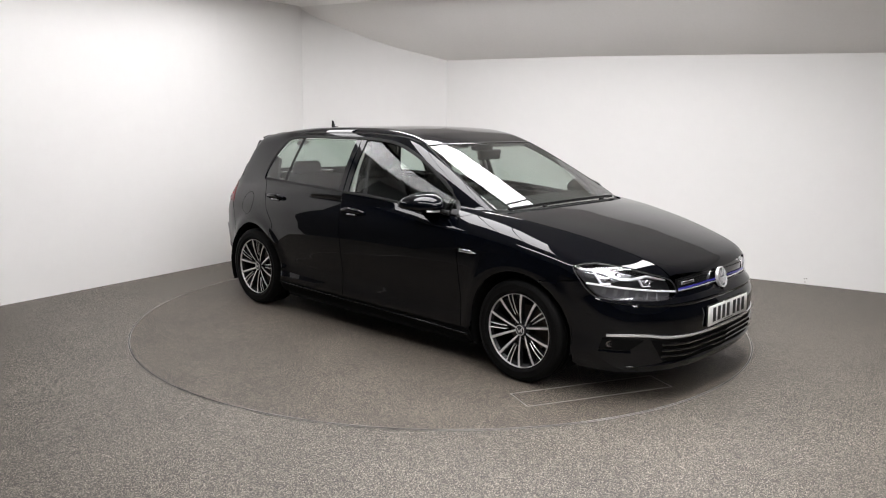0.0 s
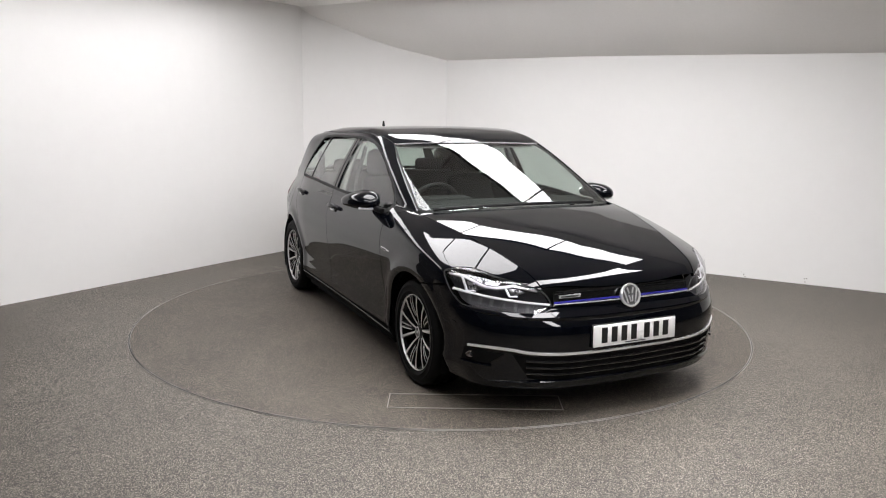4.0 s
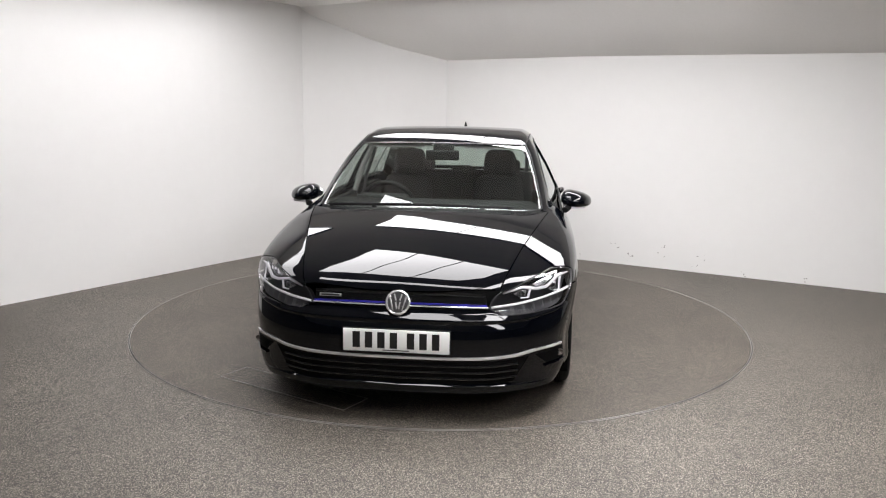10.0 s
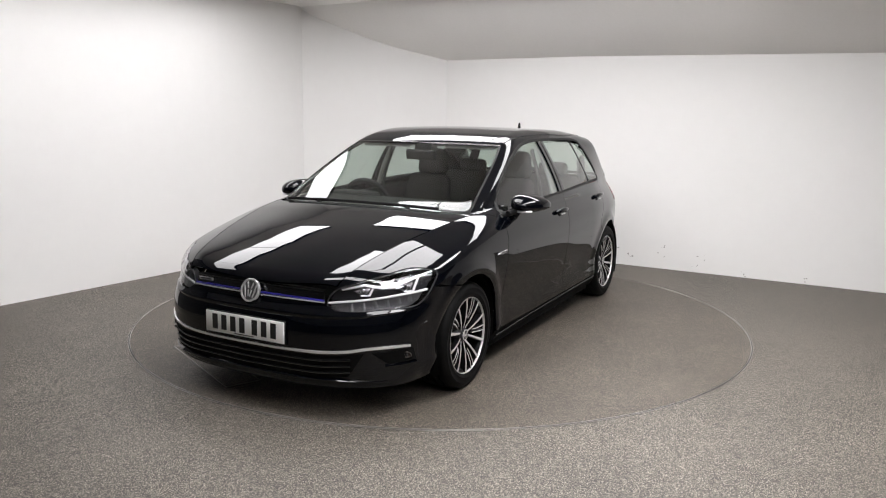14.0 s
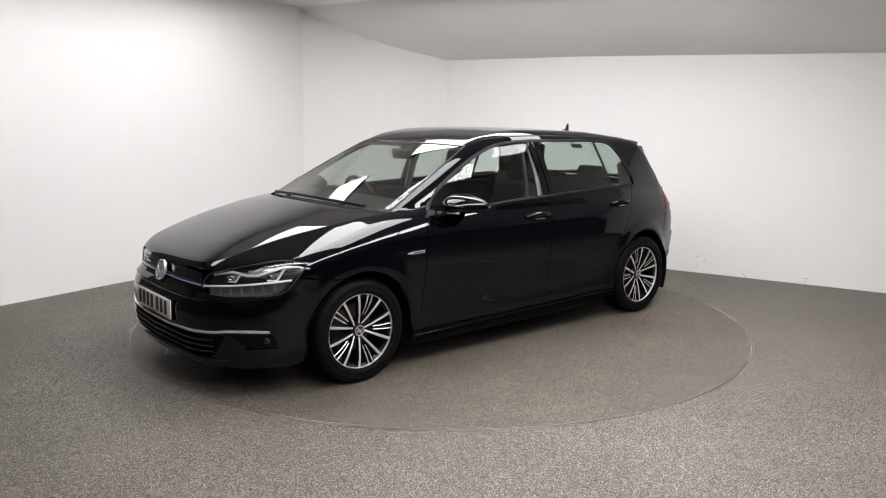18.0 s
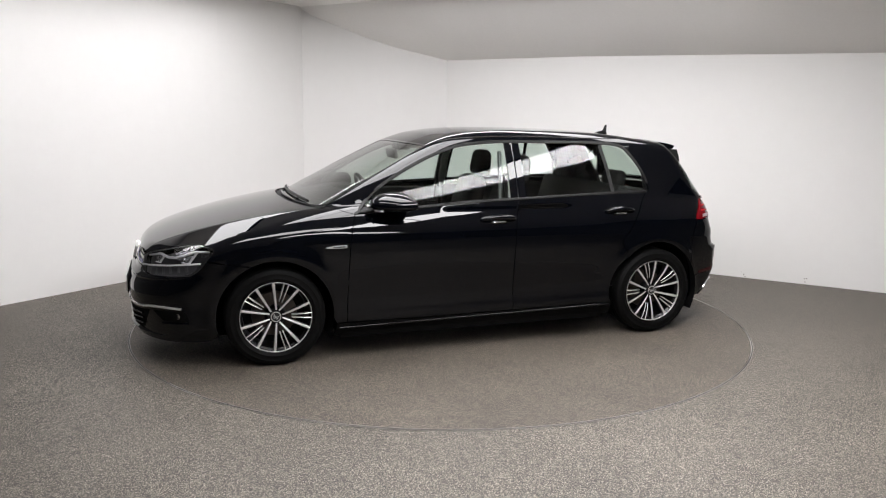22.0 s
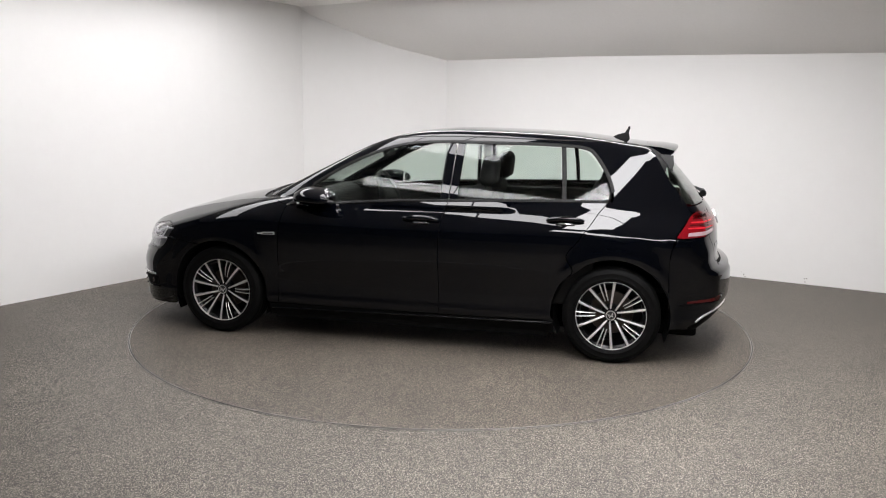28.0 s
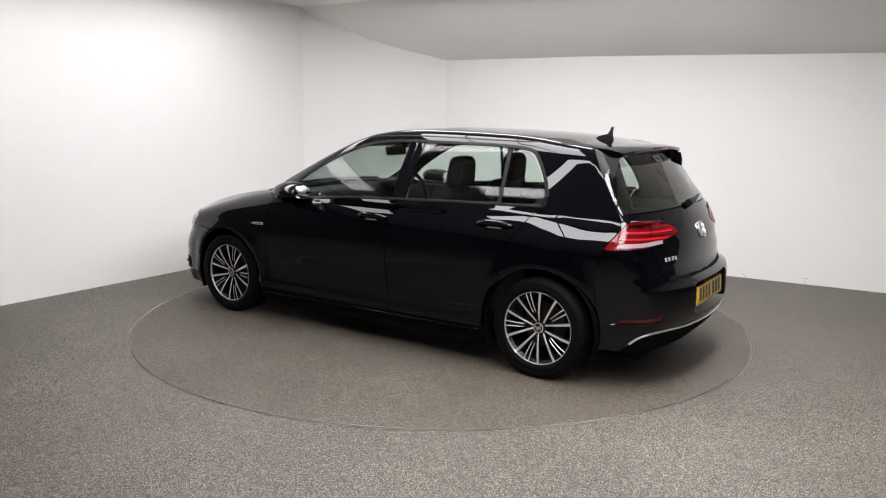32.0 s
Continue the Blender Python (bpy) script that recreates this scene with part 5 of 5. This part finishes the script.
def cabin():
    seat(-0.13, 0.36, "front_seat")
    seat(-0.13, -0.36, "front_seat")
    r = part("rear_bench", block((0.48, 1.24, 0.18), (-0.82, 0, 0.48), 0.05, 4), FABRIC, CAR, "dark cloth rear bench")
    part("backrest", block((0.15, 1.24, 0.58), (-1.13, 0, 0.74), 0.05, 4, (0, -18, 0)), FABRIC, r)
    for y in (0.38, -0.38):
        part("headrest", block((0.09, 0.25, 0.13), (-1.235, y, 1.06), 0.04, 4, (0, -10, 0)), FABRIC, r, "dark padded headrest")
    part("headrest", block((0.08, 0.22, 0.08), (-1.23, 0, 1.02), 0.035, 4), FABRIC, r, "low middle headrest")
    part("parcel_shelf", block((0.36, 1.05, 0.02), (-1.48, 0, 0.945), 0.008, 2), PLASTIC, CAR)
    part("dashboard", block((0.36, 1.36, 0.24), (0.82, 0, 0.838), 0.08, 5, (0, 8, 0)), PLASTIC, CAR, "dark dashboard")
    part("instrument_hood", block((0.16, 0.34, 0.07), (0.66, -0.36, 0.955), 0.03, 4), PLASTIC, CAR)
    part("console", block((0.9, 0.20, 0.25), (0.2, 0, 0.44), 0.04, 3), PLASTIC, CAR)
    ring = lathe([(0.185 + 0.016 * math.cos(a), 0.016 * math.sin(a)) for a in np.linspace(0, 2 * math.pi, 11)[:-1]], 40, closed=True, about="z")
    m = pose(0.47, -0.36, 0.885, 0, -66, 0)
    w = part("steering_wheel", stamp(ring, m), PLASTIC, CAR, "black steering wheel")
    part("wheel_boss", stamp(block((0.13, 0.30, 0.03), (0, 0, -0.01), 0.014, 3), m), PLASTIC, w)
    part("rear_view_mirror", block((0.03, 0.23, 0.07), (0.37, 0, 1.235), 0.012, 3, (0, 10, 0)), PLASTIC, CAR, "black interior mirror")
    for s in (1, -1):
        part("door_card", block((1.08, 0.06, 0.60), (0.30, s * 0.77, 0.62), 0.02, 2), PLASTIC, CAR, "dark inner door trim")
        part("door_card", block((0.92, 0.06, 0.60), (-0.74, s * 0.77, 0.64), 0.02, 2), PLASTIC, CAR, "dark inner door trim")
        part("pillar_trim", tube([(-0.28, s * 0.60, 1.32), (-0.27, s * 0.70, 1.12), (-0.26, s * 0.765, 0.92)], 0.035, 8, flat=0.6), LINING, CAR, "pale inner pillar trim")
        part("seat_belt", tube([(-0.22, s * 0.585, 1.27), (-0.2, s * 0.66, 1.05), (-0.19, s * 0.70, 0.80)], 0.014, 6), LAMPGREY, CAR)
        part("quarter_trim", block((0.16, 0.03, 0.22), (-1.44, s * 0.56, 1.06), 0.01, 2, (0, 20, 0), (0.8, 1)), LAMPGREY, CAR, "dark inner rear pillar")
    g = G
    panel("headlining", "top", loop(g["gutter"], both(g["roof_rear"]), mirrored(g["gutter"])[::-1], both(g["ws_top"])[::-1]), LINING, CAR, "grey headlining", gap=0.02, lift=-0.035, rim=0.0, step=0.08)
    for s in (1, -1):
        part("sun_visor", block((0.15, 0.38, 0.015), (0.22, s * 0.33, 1.305), 0.006, 2, (0, 14, 0)), LINING, CAR)
    part("boot_floor", block((0.85, 1.1, 0.04), (-1.55, 0, 0.42), 0.01, 1), PLASTIC, CAR)


front_end()
headlamps()
rear_end()
fittings()
cabin()



# ---------------------------------------------------------------- ceiling and lights
U, V = Vector((0.866, -0.5, 0)), Vector((0.5, 0.866, 0))
LEVEL = 2.65


def ceiling():
    """Flat over the room, curving down to the top of the right-hand wall."""
    rise = [(0.0, 2.115), (0.19, 2.18), (0.37, 2.24), (0.57, 2.33), (0.78, 2.45), (0.97, 2.56), (1.06, 2.645), (1.12, LEVEL)]
    rows = [(2.98, 2.06)] + [(2.822 - d, z) for d, z in rise] + [(v, LEVEL) for v in (1.0, -1.0, -4.0, -9.0)]
    bm = bmesh.new()
    ring = []
    for v, z in rows:
        ring.append([bm.verts.new(U * u + V * v + Vector((0, 0, z - (0.0155 * max(u, 0) if v > 1.6 else 0)))) for u in (-7.0, -3.5, 0.0, 3.5, 8.0)])
    for a, b in zip(ring, ring[1:]):
        for k in range(4):
            bm.faces.new((a[k], b[k], b[k + 1], a[k + 1]))
    top = bmesh.ops.extrude_face_region(bm, geom=bm.faces[:])
    bmesh.ops.translate(bm, verts=[q for q in top["geom"] if isinstance(q, bmesh.types.BMVert)], vec=(0, 0, 0.12))
    bmesh.ops.recalc_face_normals(bm, faces=bm.faces)
    tagged(part("ceiling", bm, CEILING, None), "pale grey ceiling curving down to the wall top", "ceiling", kind="structure")


def light_panel(u, v, long, wide, turn, strength):
    p = U * u + V * v
    top = new("light_panel")
    tagged(top, "flat rectangular white ceiling light panel, switched on", "ceiling light", group="ceiling light panels")
    top.matrix_basis = pose(p.x, p.y, LEVEL - 0.03, 0, 0, -30 + turn)
    part("frame", block((long, wide, 0.045), (0, 0, 0.006), 0.004, 1), PLASTIC, top, "thin dark frame")
    part("diffuser", block((long - 0.022, wide - 0.022, 0.006), (0, 0, -0.019), 0.001, 1), GLOWS[strength], top, "glowing white diffuser")


def lights():
    for u in (-0.87, 0.25, 1.37):
        light_panel(u, 1.10, 1.12, 0.52, 0, 10.5)
    for u in (0.20, 1.32):
        light_panel(u, -2.43, 1.12, 0.34, 0, 13.5)
    for v in (0.12, -1.00, -2.12):
        light_panel(-2.18, v, 1.12, 0.50, 90, 6.4)
    for v in (0.04, -1.08, -2.20):
        light_panel(2.20, v, 1.12, 0.50, 90, 21.5)
    for u in (2.55, 3.67, 4.79):
        light_panel(u, -3.45, 1.12, 0.42, 0, 18.0)
    for u in (-0.42, 0.11, 0.64):
        light_panel(u, -0.83, 1.14, 0.53, 90, 10.5)


ceiling()
lights()


def heading(t):
    return -43.255 - 5.3557 * t + 0.001507 * (t - 16.0) ** 2


def motions():
    rows_car, rows_disc = [], []
    for i in range(65):
        t = i * 0.5
        m = pose(0, 0, 0, 0, 0, heading(t))
        rows_disc.append((t, m))
        rows_car.append((t, m @ pose(0.0367, 0.0442, 0.004)))
    walk(TURN, rows_disc)
    walk(CAR, rows_car)


motions()
